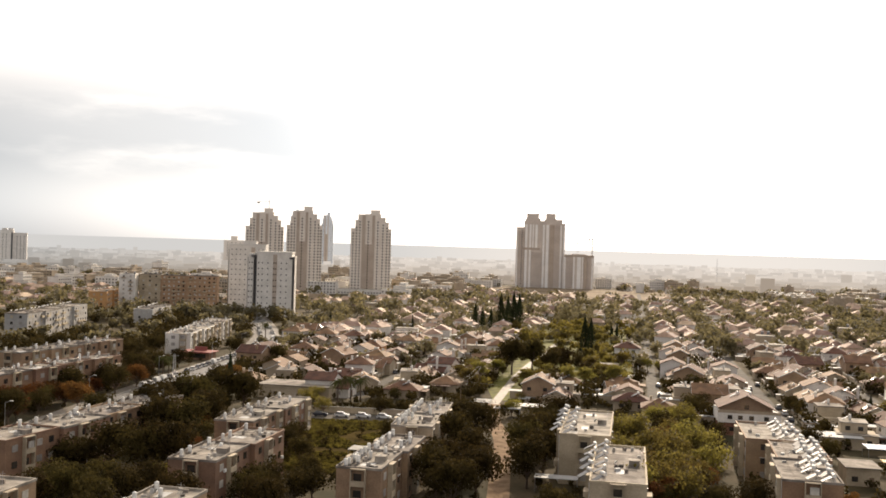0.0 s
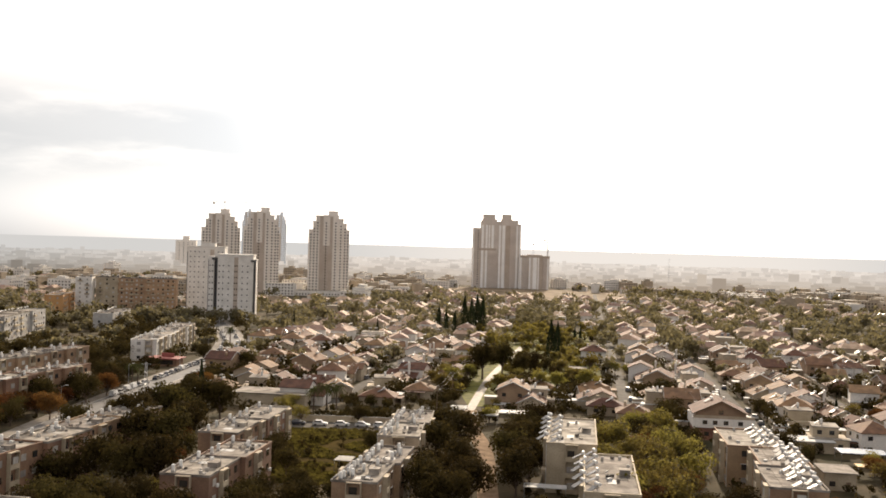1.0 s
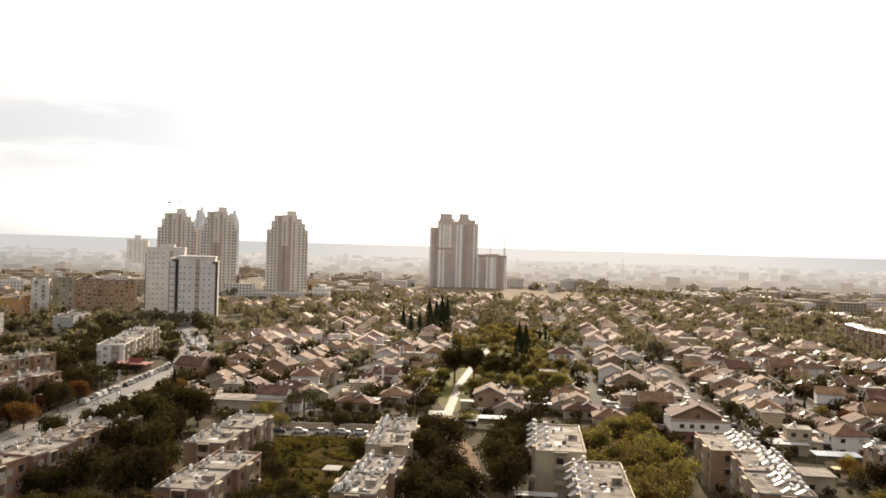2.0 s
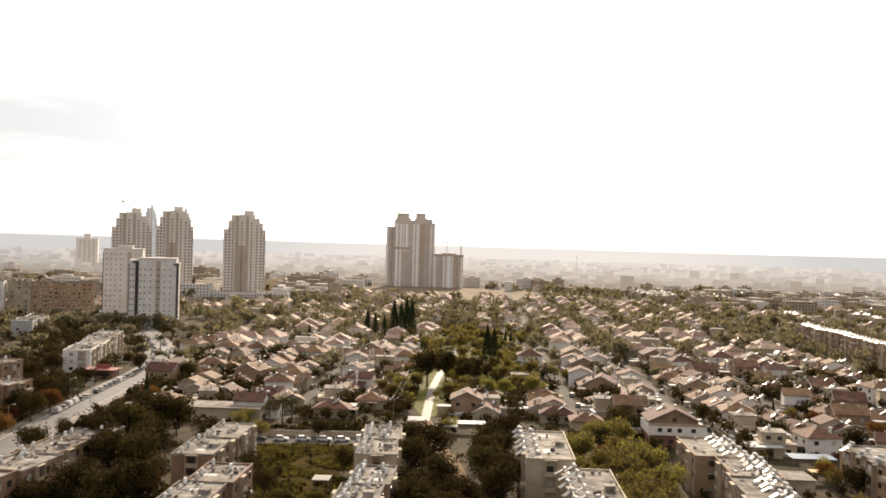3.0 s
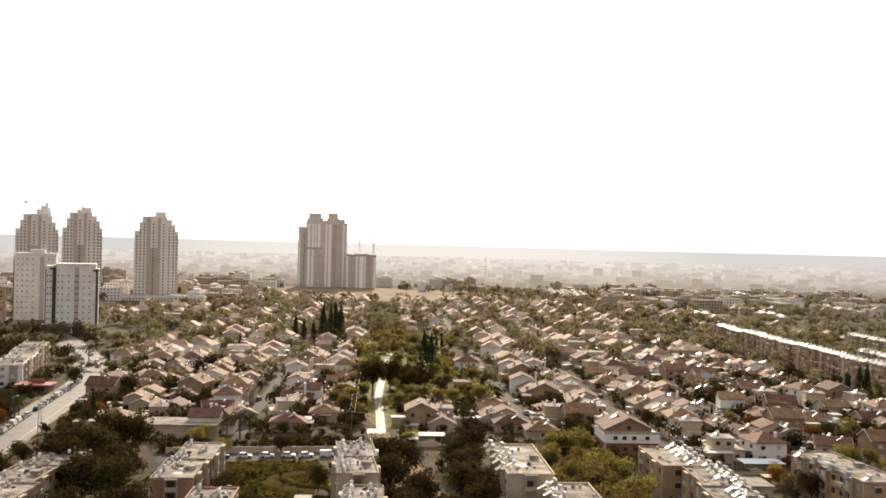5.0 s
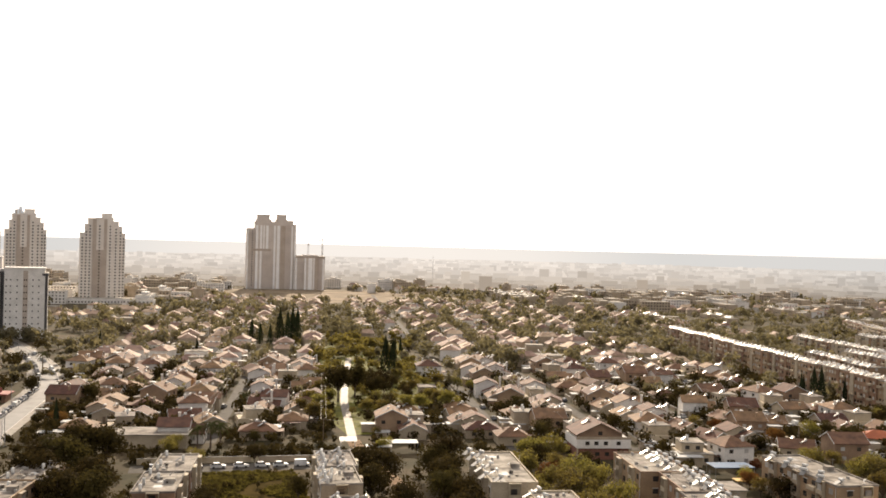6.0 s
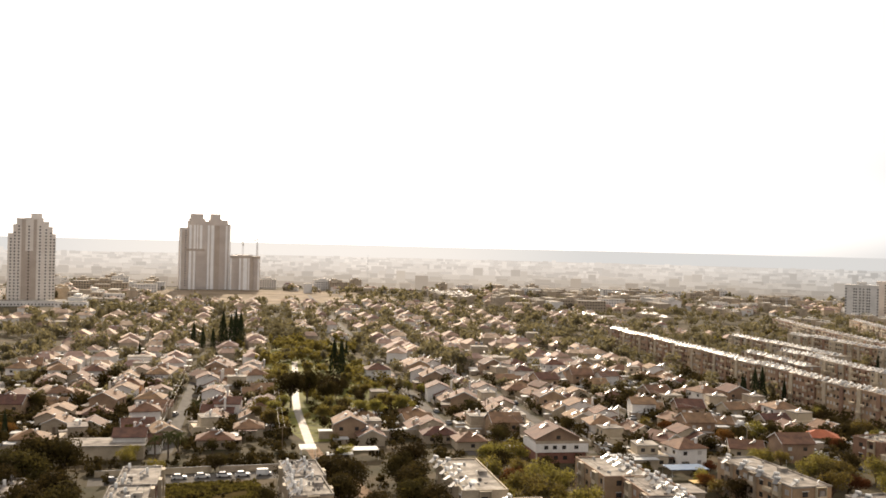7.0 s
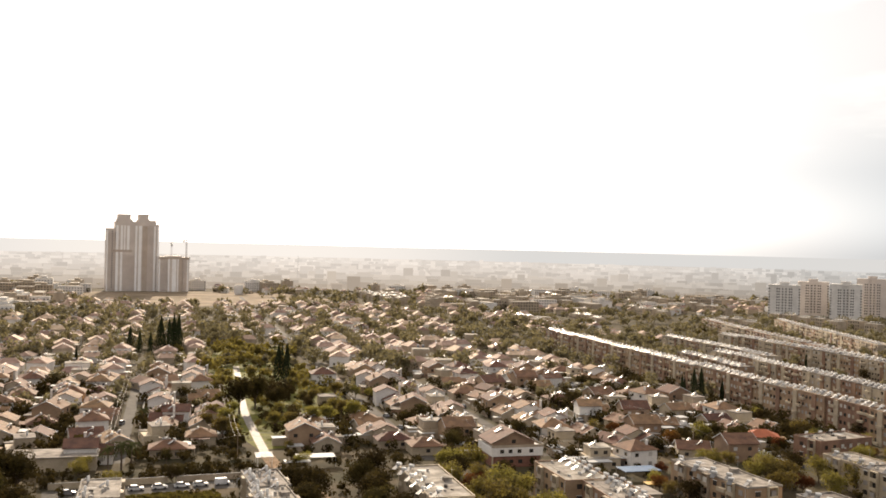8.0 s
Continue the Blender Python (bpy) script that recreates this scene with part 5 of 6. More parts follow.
for x, y in ((67, 236), (74, 259), (42, 185), (57, 235), (-35, 240), (-36, 233), (-27, 204), (-31, 221), (-12, 244),):
    plant(KINDS['B0'], x, y, 0.8, 2.0)
for x, y in ((-39, 310), (-34, 288), (-41, 303),):
    plant(KINDS['B3'], x, y, 1, 2.0)
for x, y in ((-15, 292), (-14, 315), (-17, 290),):
    plant(KINDS['B1'], x, y, 0.7, 2.0)
for x, y in ((-33, 194), (-35, 189), (-36, 184), (-27, 187), (-24, 190), (-42, 219), (-36, 203),):
    plant(KINDS['B0'], x, y, 0.85, 2.0)
for x, y, size in ((29, 392, 1.18), (38, 401, 1.0), (45, 394, 0.78)):
    plant(KINDS['PN0'], x, y, size, 2.0)
for x, y in ((52, 412), (50, 424),):
    plant(KINDS['B0'], x, y, 1.2, 2.0)
for x, y in ((22, 394), (15, 356), (10, 342), (8, 355), (13, 370), (38, 465), (53, 356), (64, 356), (62, 364),):
    plant(KINDS['PN1'], x, y, 0.8, 2.0)
for x, y in ((73, 591), (86, 613), (86, 573), (69, 536), (44, 517),):
    plant(KINDS['PN1'], x, y, 1, 2.0)
for x, y in ((47, 537), (69, 599), (88, 636), (91, 598), (89, 564), (60, 484), (44, 463), (88, 534), (34, 464), (45, 600), (41, 537), (104, 727), (110, 678), (119, 635), (22, 378), (37, 349), (47, 354), (31, 350), (62, 372),):
    plant(KINDS['PN1'], x, y, 0.75, 2.0)
for x, y in ((61, 610), (62, 545), (78, 559), (77, 490), (31, 495), (50, 449), (48, 493),):
    plant(KINDS['B4'], x, y, 0.8, 2.0)
for x, y in ((22, 292), (89, 418), (92, 409),):
    plant(KINDS['B4'], x, y, 0.7, 2.0)
for x, y in ((37, 604), (41, 600), (45, 606), (49, 612),):
    plant(KINDS['C0'], x, y, 1.6, 2.0)
for x, y in ((22, 622), (26, 612), (31, 604),):
    plant(KINDS['C0'], x, y, 1.05, 2.0)
for x, y in ((72, 467), (70, 474),):
    plant(KINDS['C0'], x, y, 1.35, 2.0)
for x, y in ((-16, 553), (-75, 350), (-67, 593), (234, 366), (236, 370), (247, 355),):
    plant(KINDS['C1'], x, y, 1, 2.0)
for x, y in ((237, 358), (238, 364),):
    plant(KINDS['C0'], x, y, 1.1, 2.0)
for x, y in ((554, 596), (557, 596), (565, 594), (539, 532), (514, 655), (410, 444), (387, 436), (56, 743), (66, 741), (68, 740), (97, 555), (100, 554),):
    plant(KINDS['C1'], x, y, 0.9, 2.0)
for x, y in ((229, 314), (185, 277), (180, 285), (179, 274), (220, 303), (248, 280), (234, 266),):
    plant(KINDS['B0'], x, y, 0.9, 2.0)
for x, y in ((150, 220), (162, 220), (143, 226), (152, 205), (164, 207), (175, 210), (136, 210), (149, 228),):
    plant(KINDS['B4'], x, y, 1, 2.0)
for x, y in ((148, 213), (170, 216),):
    plant(KINDS['B5'], x, y, 1, 2.0)
for x, y in ((378, 486), (362, 500), (413, 574), (400, 516), (386, 485), (378, 386), (83, 307), (77, 299),):
    plant(KINDS['B1'], x, y, 1, 2.0)
for x, y in ((213, 268), (-9, 385),):
    plant(KINDS['P1'], x, y, 1, 2.0)

# trees along the verges of the street
for k in range(24):
    rx, ry = ROAD_FINE[k + 2]
    if ry < 385 and off_blocks(rx - 11, ry, 2):
        plant(BROAD[(0, 2, 5, 0, 1)[k % 5]], rx - 11 - 2 * (k % 2), ry, 0.95, 1.5)
    if k % 4 == 1 and ry > 385 and k < 18 and off_blocks(rx + 10, ry, 2):
        plant(BROAD[(0, 2, 1)[k % 3]], rx + 10, ry, 0.7, 1.5)

# trees that fill the ground between the near blocks
fill = random.Random(77)
nf = 0
for k in range(1500):
    x, y = fill.uniform(-175, 245), fill.uniform(150, 310)
    lot = -40 < x < -6 and 208 < y < 292
    if nf >= 140 or lot or abs(x - 15) < 5 or near_road(x, y) or not free(x, y, 2.2) or not off_blocks(x, y, 2.0) or (y > 270 and -52 < x < 135):
        continue
    plant(BROAD[fill.choice((0, 0, 2, 1, 5, 4) if x < 60 else (4, 4, 0, 3, 5))], x, y, fill.uniform(0.65, 1.0), 1.8)
    nf += 1

PATH_NEAR = [(PATH[k][0] + (PATH[k + 1][0] - PATH[k][0]) * s / 8, PATH[k][1] + (PATH[k + 1][1] - PATH[k][1]) * s / 8) for k in range(len(PATH) - 1) for s in range(8)]
# garden trees and shrubs between the houses
gr = random.Random(21)
n_tree = 0
while n_tree < 26:
    u, v = -10 + 190 * gr.random() ** 1.1, gr.uniform(-85, 215)
    x, y = grid(u, v)
    if near_road(x, y) or not free(x, y, 1.6) or not off_blocks(x, y, 2) or min(abs(v - s) for s in STREETS) < 4:
        continue
    q = gr.random()
    if in_park(u, v):
        continue
    else:
        plant(BROAD[1] if q < 0.3 else BROAD[3] if q < 0.5 else BROAD[0] if q < 0.62 else CYP[2] if q < 0.68 else PALMS[1] if q < 0.74 else SHRUB, x, y, gr.uniform(0.5, 0.85) if q < 0.74 else 1.0, 1.2)
    n_tree += 1
n_park = 0
for k in range(600):
    u, v = gr.uniform(40, 318), gr.uniform(-10, 44)
    x, y = grid(u, v)
    if n_park >= 62 or not free(x, y, 1.6) or min((x - a) ** 2 + (y - b) ** 2 for a, b in PATH_NEAR) < 30:
        continue
    plant(gr.choice((PINES[1], PINES[1], BROAD[4], BROAD[3], BROAD[0], BROAD[1], BROAD[4])), x, y, gr.uniform(0.5, 0.85), 1.6)
    n_park += 1
for k in range(90):
    x, y = gr.uniform(300, 560), gr.uniform(431, 640)
    if off_blocks(x, y, 3) and free(x, y, 2):
        plant(BROAD[gr.choice((0, 1, 2, 4))], x, y, gr.uniform(0.7, 1.05))
n_left = 0
for k in range(420):
    x, y = gr.uniform(-250, -62), gr.uniform(250, 640)
    if near_road(x, y, 9) or not free(x, y, 2.2) or not off_blocks(x, y, 2.5) or n_left > 84:
        continue
    plant(BROAD[gr.choice((0, 2, 1, 5))], x, y, gr.uniform(0.7, 1.0), 2.6)
    n_left += 1


# ---- cars ----
def car_proto(i):
    paint, word = ((M_CARWHITE, "white"), (M_CARGREY, "grey"), (M_CARDARK, "dark blue"), (M_CARWHITE, "white"))[i]
    van = i == 3
    t = thing("car", pose(0, 0, -60), f"{word} {'van' if van else 'hatchback car'} parked at the kerb", "car", "parked cars")
    b = Mesh()
    prof = [(-2.1, 0.3), (2.1, 0.3), (2.15, 0.62), (1.95, 0.82), (0.95, 0.92), (-2.05, 0.95), (-2.15, 0.6)]
    top = [(0.9, 0.93), (0.25, 1.42), (-1.4, 1.45), (-2.0, 0.96)] if not van else [(1.5, 0.9), (1.1, 1.85), (-2.1, 1.9), (-2.14, 0.96)]
    for p, w, q, n in ((prof, 0.86, b, 0), ):
        k = len(q.v)
        q.v += [(x, -w, z) for x, z in p] + [(x, w, z) for x, z in p]
        m = len(p)
        q.f += [tuple(range(k + m - 1, k - 1, -1))[::-1], tuple(range(k + m, k + 2 * m))[::-1]] + [(k + a, k + m + a, k + m + (a + 1) % m, k + (a + 1) % m) for a in range(m)]
    body = part("body", b, paint, t)
    c = Mesh()
    m = len(top)
    c.v = [(x, -0.84 + 0.16 * (z > 1.1), z) for x, z in top] + [(x, 0.84 - 0.16 * (z > 1.1), z) for x, z in top]
    c.f = [(0, 1, 2, 3), (7, 6, 5, 4)] + [(a, m + a, m + (a + 1) % m, (a + 1) % m) for a in range(m)]
    part("cabin", c, M_GLASS if not van else paint, t)
    (x1, z1), (x2, z2) = top[1], top[2]
    part("car_roof", Mesh().chamfer_box(x2 - 0.02, x1 + 0.02, -0.69, 0.69, z1 + 0.004, z1 + 0.08, 0.03), paint, t)
    wheel = Mesh().rod((0, -0.1, 0), (0, 0.1, 0), 0.31, n=10).data("wheel", M_TYRE)
    for x in (-1.3, 1.3):
        for y in (-0.8, 0.8):
            part("wheel", wheel, None, t, m=pose(x, y, 0.31))
    return t


CARS = [car_proto(i) for i in range(4)]
cr = random.Random(3)


def park(x, y, heading, z=0.02):
    """A parked car; heading in degrees from +x."""
    return copy_thing(CARS[cr.choice((0, 0, 1, 1, 2, 2, 0, 1, 3))], pose(x, y, z, 0, 0, heading + cr.uniform(-3, 3)))


def along(line, side, start, end, step, skip=0.1, z=0.02):
    """Cars along one side of a street, bumper to bumper."""
    d = 0.0
    nxt = start
    for (x0, y0), (x1, y1) in zip(line, line[1:]):
        ln = math.hypot(x1 - x0, y1 - y0)
        while nxt < d + ln and nxt < end:
            u = (nxt - d) / ln
            h = math.atan2(y1 - y0, x1 - x0)
            if cr.random() > skip:
                park(x0 + (x1 - x0) * u + math.sin(h) * side, y0 + (y1 - y0) * u - math.cos(h) * side, math.degrees(h), z)
            nxt += step + cr.uniform(0, 0.6)
        d += ln


along(ROAD, -3.4, 130, 370, 5.4, 0.05)
along(ROAD, 3.4, 215, 400, 6.5, 0.6)
for k in range(9):
    park(-46 + k * 6.0 + cr.uniform(-0.6, 0.6), 285.5 - k * 0.45, -4, 0.02)
for v, lo, hi in ((166, 0, 190), (128, 40, 170), (90, 40, 140), (52, 40, 110)):
    line = [grid(u, v) for u in (-60, 100, 300)]
    along(line, 2.2, lo, hi, 6.0, 0.3 if v == 166 else 0.75)
    along(line, -2.2, lo, hi, 6.0, 0.5 if v == 166 else 0.92)
for k in range(6):
    park(*grid(48 + cr.uniform(-1, 1), -62 + k * 3.0), 80 - GRID, 0.0)


# ---- street furniture ----
def street_lamp():
    t = thing("street_lamp", pose(0, 0, -60), "tall grey street lamp with a curved arm", "street lamp", "street lamps")
    part("pole", Mesh().rod((0, 0, 0), (0, 0, 8), 0.11, 0.07).rod((0, 0, 8), (1.4, 0, 8.5), 0.05), M_METAL, t)
    part("lamp_head", Mesh().chamfer_box(1.2, 2.0, -0.16, 0.16, 8.4, 8.58, 0.04), M_FRAME, t)
    return t


LAMP = street_lamp()
for k in range(1, len(ROAD) - 2):
    x, y = ROAD[k]
    copy_thing(LAMP, pose(x - 5.2, y + 4, 0.14))


def utility_pole(x, y, h=8.5):
    t = thing("utility_pole", lay(x, y), "brown wooden utility pole with a crossbar", "utility pole", "utility poles")
    part("pole", Mesh().rod((0, 0, -0.1), (0, 0, h), 0.14, 0.09), M_WOOD, t)
    part("crossbar", Mesh().box(-0.9, 0.9, -0.06, 0.06, h - 0.5, h - 0.38), M_WOOD, t)
    return t


for v, us in ((-48, (-12, 28, 68, 108, 148)), (-9, (-22, 15, 52, 90)), (71, (-5, 35, 75, 115, 155)), (109, (-10, 30, 70, 110, 150, 190)), (147, (-30, 10, 50, 90, 130))):
    tops = []
    for u in us:
        x, y = grid(u, v)
        utility_pole(x, y)
        tops.append(Vector((x, y, 8.1)))
    for a in tops:
        for hx, hy, rad in sorted(((p, q, s) for p, q, s in PLACED if s == 6.5), key=lambda w: (w[0] - a.x) ** 2 + (w[1] - a.y) ** 2)[:2]:
            b = Vector((hx, hy, 4.3))
            c = Mesh()
            pts = [a + (b - a) * s / 6 + Vector((0, 0, -0.5 * 4 * (s / 6) * (1 - s / 6))) for s in range(7)]
            for p, q in zip(pts, pts[1:]):
                c.rod(p, q, 0.03, n=4, caps=False)
            tagged(new("service_cable", c.data("service_cable", M_CABLE)), "thin sagging cable from a utility pole to a villa", "cable", "service cables")
    for a, b in zip(tops, tops[1:]):
        c = Mesh()
        for off in (-0.8, 0.8):
            o = Vector((CG * off, -SG * off, 0.03))
            pts = [a + (b - a) * s / 8 + o + Vector((0, 0, -0.9 * 4 * (s / 8) * (1 - s / 8))) for s in range(9)]
            for p, q in zip(pts, pts[1:]):
                c.rod(p, q, 0.03, n=4, caps=False)
        tagged(new("overhead_cable", c.data("overhead_cable", M_CABLE)), "pair of sagging overhead cables between utility poles", "cable", "overhead cables")


def lattice_pylon(x, y, h):
    t = thing("lattice_pylon", pose(x, y, 0), "grey steel lattice pylon beside the street", "pylon")
    m = Mesh()
    for sx in (-1, 1):
        for sy in (-1, 1):
            m.rod((sx * 0.6, sy * 0.6, 0), (sx * 0.22, sy * 0.22, h), 0.07, n=4)
    part("leg_frame", m, M_METAL, t)
    m = Mesh()
    for k in range(int(h)):
        w = 0.6 - 0.38 * k / h
        s = 1 if k % 2 else -1
        m.rod((-w * s, -w, k), (w * s, -w, k + 1), 0.035, n=4).rod((-w * s, w, k), (w * s, w, k + 1), 0.035, n=4).rod((-w, -w * s, k), (-w, w * s, k + 1), 0.035, n=4)
    part("bracing", m, M_METAL, t)
    part("crossarm", Mesh().rod((-1.6, 0, h - 0.6), (1.6, 0, h - 0.6), 0.06, n=4), M_METAL, t)
    return t


lattice_pylon(-88.5, 326, 12)
lattice_pylon(475, 1690, 45)

# red kiosk at the bend
k = thing("kiosk", pose(-102, 414, 0, 0, 0, -GRID), "small red-roofed kiosk at the street", "kiosk")
part("wall", Mesh().box(-6, 6, -3.5, 3.5, 0, 3.0), M_STUCCO_PINK, k)
part("roof", Mesh().chamfer_box(-7, 7, -5, 4.2, 3.004, 3.5, 0.15), M_RED, k)
part("sign_board", Mesh().box(-2, 3.5, 0, 0.25, 3.52, 5.2), M_RED, k)
part("shop_window", Mesh().box(-4.5, 4.5, -3.58, -3.5, 0.8, 2.5), M_GLASS, k)


# garden walls along the streets
def garden_wall(x0, y0, x1, y1, h=1.7):
    ln, a = math.hypot(x1 - x0, y1 - y0), math.degrees(math.atan2(y1 - y0, x1 - x0))
    t = thing("garden_wall", pose(x0, y0, 0, 0, 0, a), "low pale rendered garden wall with a coping", "garden wall", "garden walls")
    part("wall", Mesh().box(0, ln, -0.12, 0.12, 0, h), M_STUCCO_PALE, t)
    part("coping", Mesh().chamfer_box(-0.02, ln + 0.02, -0.18, 0.18, h + 0.002, h + 0.1, 0.03), M_CONCRETE, t)


garden_wall(-50, 292.5, -18, 290)
garden_wall(-16, 289.5, 9, 287)
for v in STREETS:
    for sd in (-5.0, 5.0):
        u = -20.0
        while u < 110:
            if cr.random() < 0.5:
                (x0, y0), (x1, y1) = grid(u, v + sd), grid(u + 10, v + sd)
                if off_blocks(x0, y0, 1) and off_blocks(x1, y1, 1) and not near_road(x0, y0):
                    garden_wall(x0, y0, x1, y1, cr.uniform(1.2, 1.9))
            u += 12.5


# flat sheds and pergolas near the blocks
def shed(x, y, turn, w, d, h, roof, label):
    t = thing("shed", lay(x, y, 0, turn), label, "shed", "sheds and canopies")
    part("wall", Mesh().box(-w / 2, w / 2, -d / 2, d / 2, 0, h), M_STUCCO_PALE, t)
    part("roof", Mesh().chamfer_box(-w / 2 - 0.4, w / 2 + 0.4, -d / 2 - 0.5, d / 2 + 0.3, h + 0.003, h + 0.22, 0.04), roof, t)
    part("door", HDOOR, None, t, m=pose(w / 4, -d / 2, 0.02))
    part("window", HWIN, None, t, m=pose(-w / 4, -d / 2, 1.0))


def canopy(x, y, turn, w, d, h, roof, label):
    t = thing("canopy", lay(x, y, 0, turn), label, "canopy", "sheds and canopies")
    for sx in (-1, 1):
        for sy in (-1, 1):
            part("post", Mesh().rod((sx * (w / 2 - 0.2), sy * (d / 2 - 0.2), 0), (sx * (w / 2 - 0.2), sy * (d / 2 - 0.2), h), 0.06), M_METAL, t)
    part("roof", Mesh().chamfer_box(-w / 2, w / 2, -d / 2, d / 2, h + 0.002, h + 0.14, 0.03), roof, t)


shed(-45.7, 320.2, 0, 24, 12, 4.2, M_FLATROOF, "long cream flat-roofed annex with a parapet")
shed(106.1, 261.7, 0, 13, 8, 3, M_SHEET, "low shed with a pale metal roof")
shed(95.2, 220.2, 0, 7, 9, 4, M_FLATROOF, "small white flat-roofed outbuilding")
canopy(116.7, 261.8, 0, 12, 5, 3, M_SHEET, "open canopy with a pale metal roof")
canopy(113.9, 245.6, 0, 12, 7, 3, M_BLUE, "open canopy with a blue tarpaulin")
canopy(109.4, 230.7, 0, 8, 3.5, 2.5, M_YELLOW, "small yellow canvas awning")
canopy(28.1, 296.3, 0, 12, 6, 3, M_SHEET, "white metal canopy beside a villa")
canopy(20.7, 292.0, 0, 8, 4, 2.8, M_SHEET, "white metal canopy beside a villa")
canopy(25.0, 203.2, 0, 9, 3.5, 3, M_SHEET, "white metal canopy beside a block")
canopy(-18.1, 225.5, 0, 4, 5, 3.2, M_CONCRETE, "pale canopy beside a block")
pergola = thing("pergola", lay(13.5, 303), "white slatted pergola over the footpath", "pergola")
for sx in (-2.2, 2.2):
    part("beam", Mesh().box(sx - 0.08, sx + 0.08, -3.6, 3.6, 2.7, 2.95), M_FRAME, pergola)
    for sy in (-3.3, 3.3):
        part("post", Mesh().rod((sx, sy, 0), (sx, sy, 2.7), 0.09), M_FRAME, pergola)
for k in range(10):
    part("slat", Mesh().box(-2.7, 2.7, -3.5 + k * 0.75, -3.35 + k * 0.75, 2.952, 3.1), M_FRAME, pergola)
shed(70.0, 403.4, 0, 7, 8, 4, M_FLATROOF, "small white flat-roofed house")
shed(231.9, 391.1, 0, 14, 8, 4, M_FLATROOF, "white flat-roofed hall among the villas")

# ---- the far town: what nobody could count ----
fr = random.Random(33)
far_wall, far_white, far_roof, far_tile, far_leaf, far_glass = Mesh(), Mesh(), Mesh(), Mesh(), Mesh(), Mesh()


def far_house(x, y, turn, i):
    """A plain villa far off: body with windows and a pitched roof."""
    c, s = math.cos(radians(-GRID + turn)), math.sin(radians(-GRID + turn))
    w, d, h = fr.uniform(8, 11), fr.uniform(9, 12), fr.choice((3.2, 3.4, 6.0))
    m = far_white if fr.random() < 0.4 else far_wall

    def P(a, b, z):
        return (x + a * c - b * s, y + a * s + b * c, z)
    k = len(m.v)
    m.solid([P(-w / 2, -d / 2, 0)[:2], P(w / 2, -d / 2, 0)[:2], P(w / 2, d / 2, 0)[:2], P(-w / 2, d / 2, 0)[:2]], 0, h)
    if i % 7 == 5:
        far_roof.solid([P(-w / 2, -d / 2, 0)[:2], P(w / 2, -d / 2, 0)[:2], P(w / 2, d / 2, 0)[:2], P(-w / 2, d / 2, 0)[:2]], h, h + 0.4)
    else:
        r = w * 0.24
        a, b = w / 2 + 0.5, d / 2 + 0.4
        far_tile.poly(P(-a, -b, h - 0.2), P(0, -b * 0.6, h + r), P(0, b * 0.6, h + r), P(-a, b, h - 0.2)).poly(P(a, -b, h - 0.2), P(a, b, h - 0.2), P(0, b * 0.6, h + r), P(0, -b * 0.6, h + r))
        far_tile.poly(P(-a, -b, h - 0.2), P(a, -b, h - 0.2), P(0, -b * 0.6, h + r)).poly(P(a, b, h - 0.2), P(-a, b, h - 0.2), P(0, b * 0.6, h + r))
    for q in (-0.25, 0.25):
        far_glass.poly(P(w * q - 0.6, -d / 2 - 0.04, 1), P(w * q + 0.6, -d / 2 - 0.04, 1), P(w * q + 0.6, -d / 2 - 0.04, 2.2), P(w * q - 0.6, -d / 2 - 0.04, 2.2))
    for q in range(fr.choice((0, 1, 2, 2))):
        b = (q - 0.5) * 3.2
        FAR_PANELS.poly(P(-1.6, b - 0.7, h + 1.1), P(0.2, b - 0.7, h + 2.3), P(0.2, b + 0.8, h + 2.3), P(-1.6, b + 0.8, h + 1.1))
        FAR_TANKS.rod(P(0.5, b - 0.7, h + 2.4), P(0.5, b + 0.8, h + 2.4), 0.36, n=5)


def far_block(x, y, turn, w, d, h, m=None):
    c, s = math.cos(radians(turn)), math.sin(radians(turn))

    def P(a, b):
        return (x + a * c - b * s, y + a * s + b * c)
    m = m or (far_white if fr.random() < 0.35 else far_wall)
    m.solid([P(-w / 2, -d / 2), P(w / 2, -d / 2), P(w / 2, d / 2), P(-w / 2, d / 2)], 0, h)
    far_roof.solid([P(-w / 2 + 0.4, -d / 2 + 0.4), P(w / 2 - 0.4, -d / 2 + 0.4), P(w / 2 - 0.4, d / 2 - 0.4), P(-w / 2 + 0.4, d / 2 - 0.4)], h + 0.01, h + 0.3)
    if h > 12:
        m.solid([P(-w / 6, -d / 4), P(w / 6, -d / 4), P(w / 6, d / 4), P(-w / 6, d / 4)], h, h + 2.6)
    for k in range(int(h / 3)):
        n = int(w / 3)
        for i in range(n):
            a = (i + 0.5) * w / n - w / 2
            p, q = P(a - 0.7, -d / 2 - 0.05), P(a + 0.7, -d / 2 - 0.05)
            far_glass.poly((*p, k * 3 + 1), (*q, k * 3 + 1), (*q, k * 3 + 2.3), (*p, k * 3 + 2.3))
            p, q = P(a + 0.7, d / 2 + 0.05), P(a - 0.7, d / 2 + 0.05)
            far_glass.poly((*p, k * 3 + 1), (*q, k * 3 + 1), (*q, k * 3 + 2.3), (*p, k * 3 + 2.3))


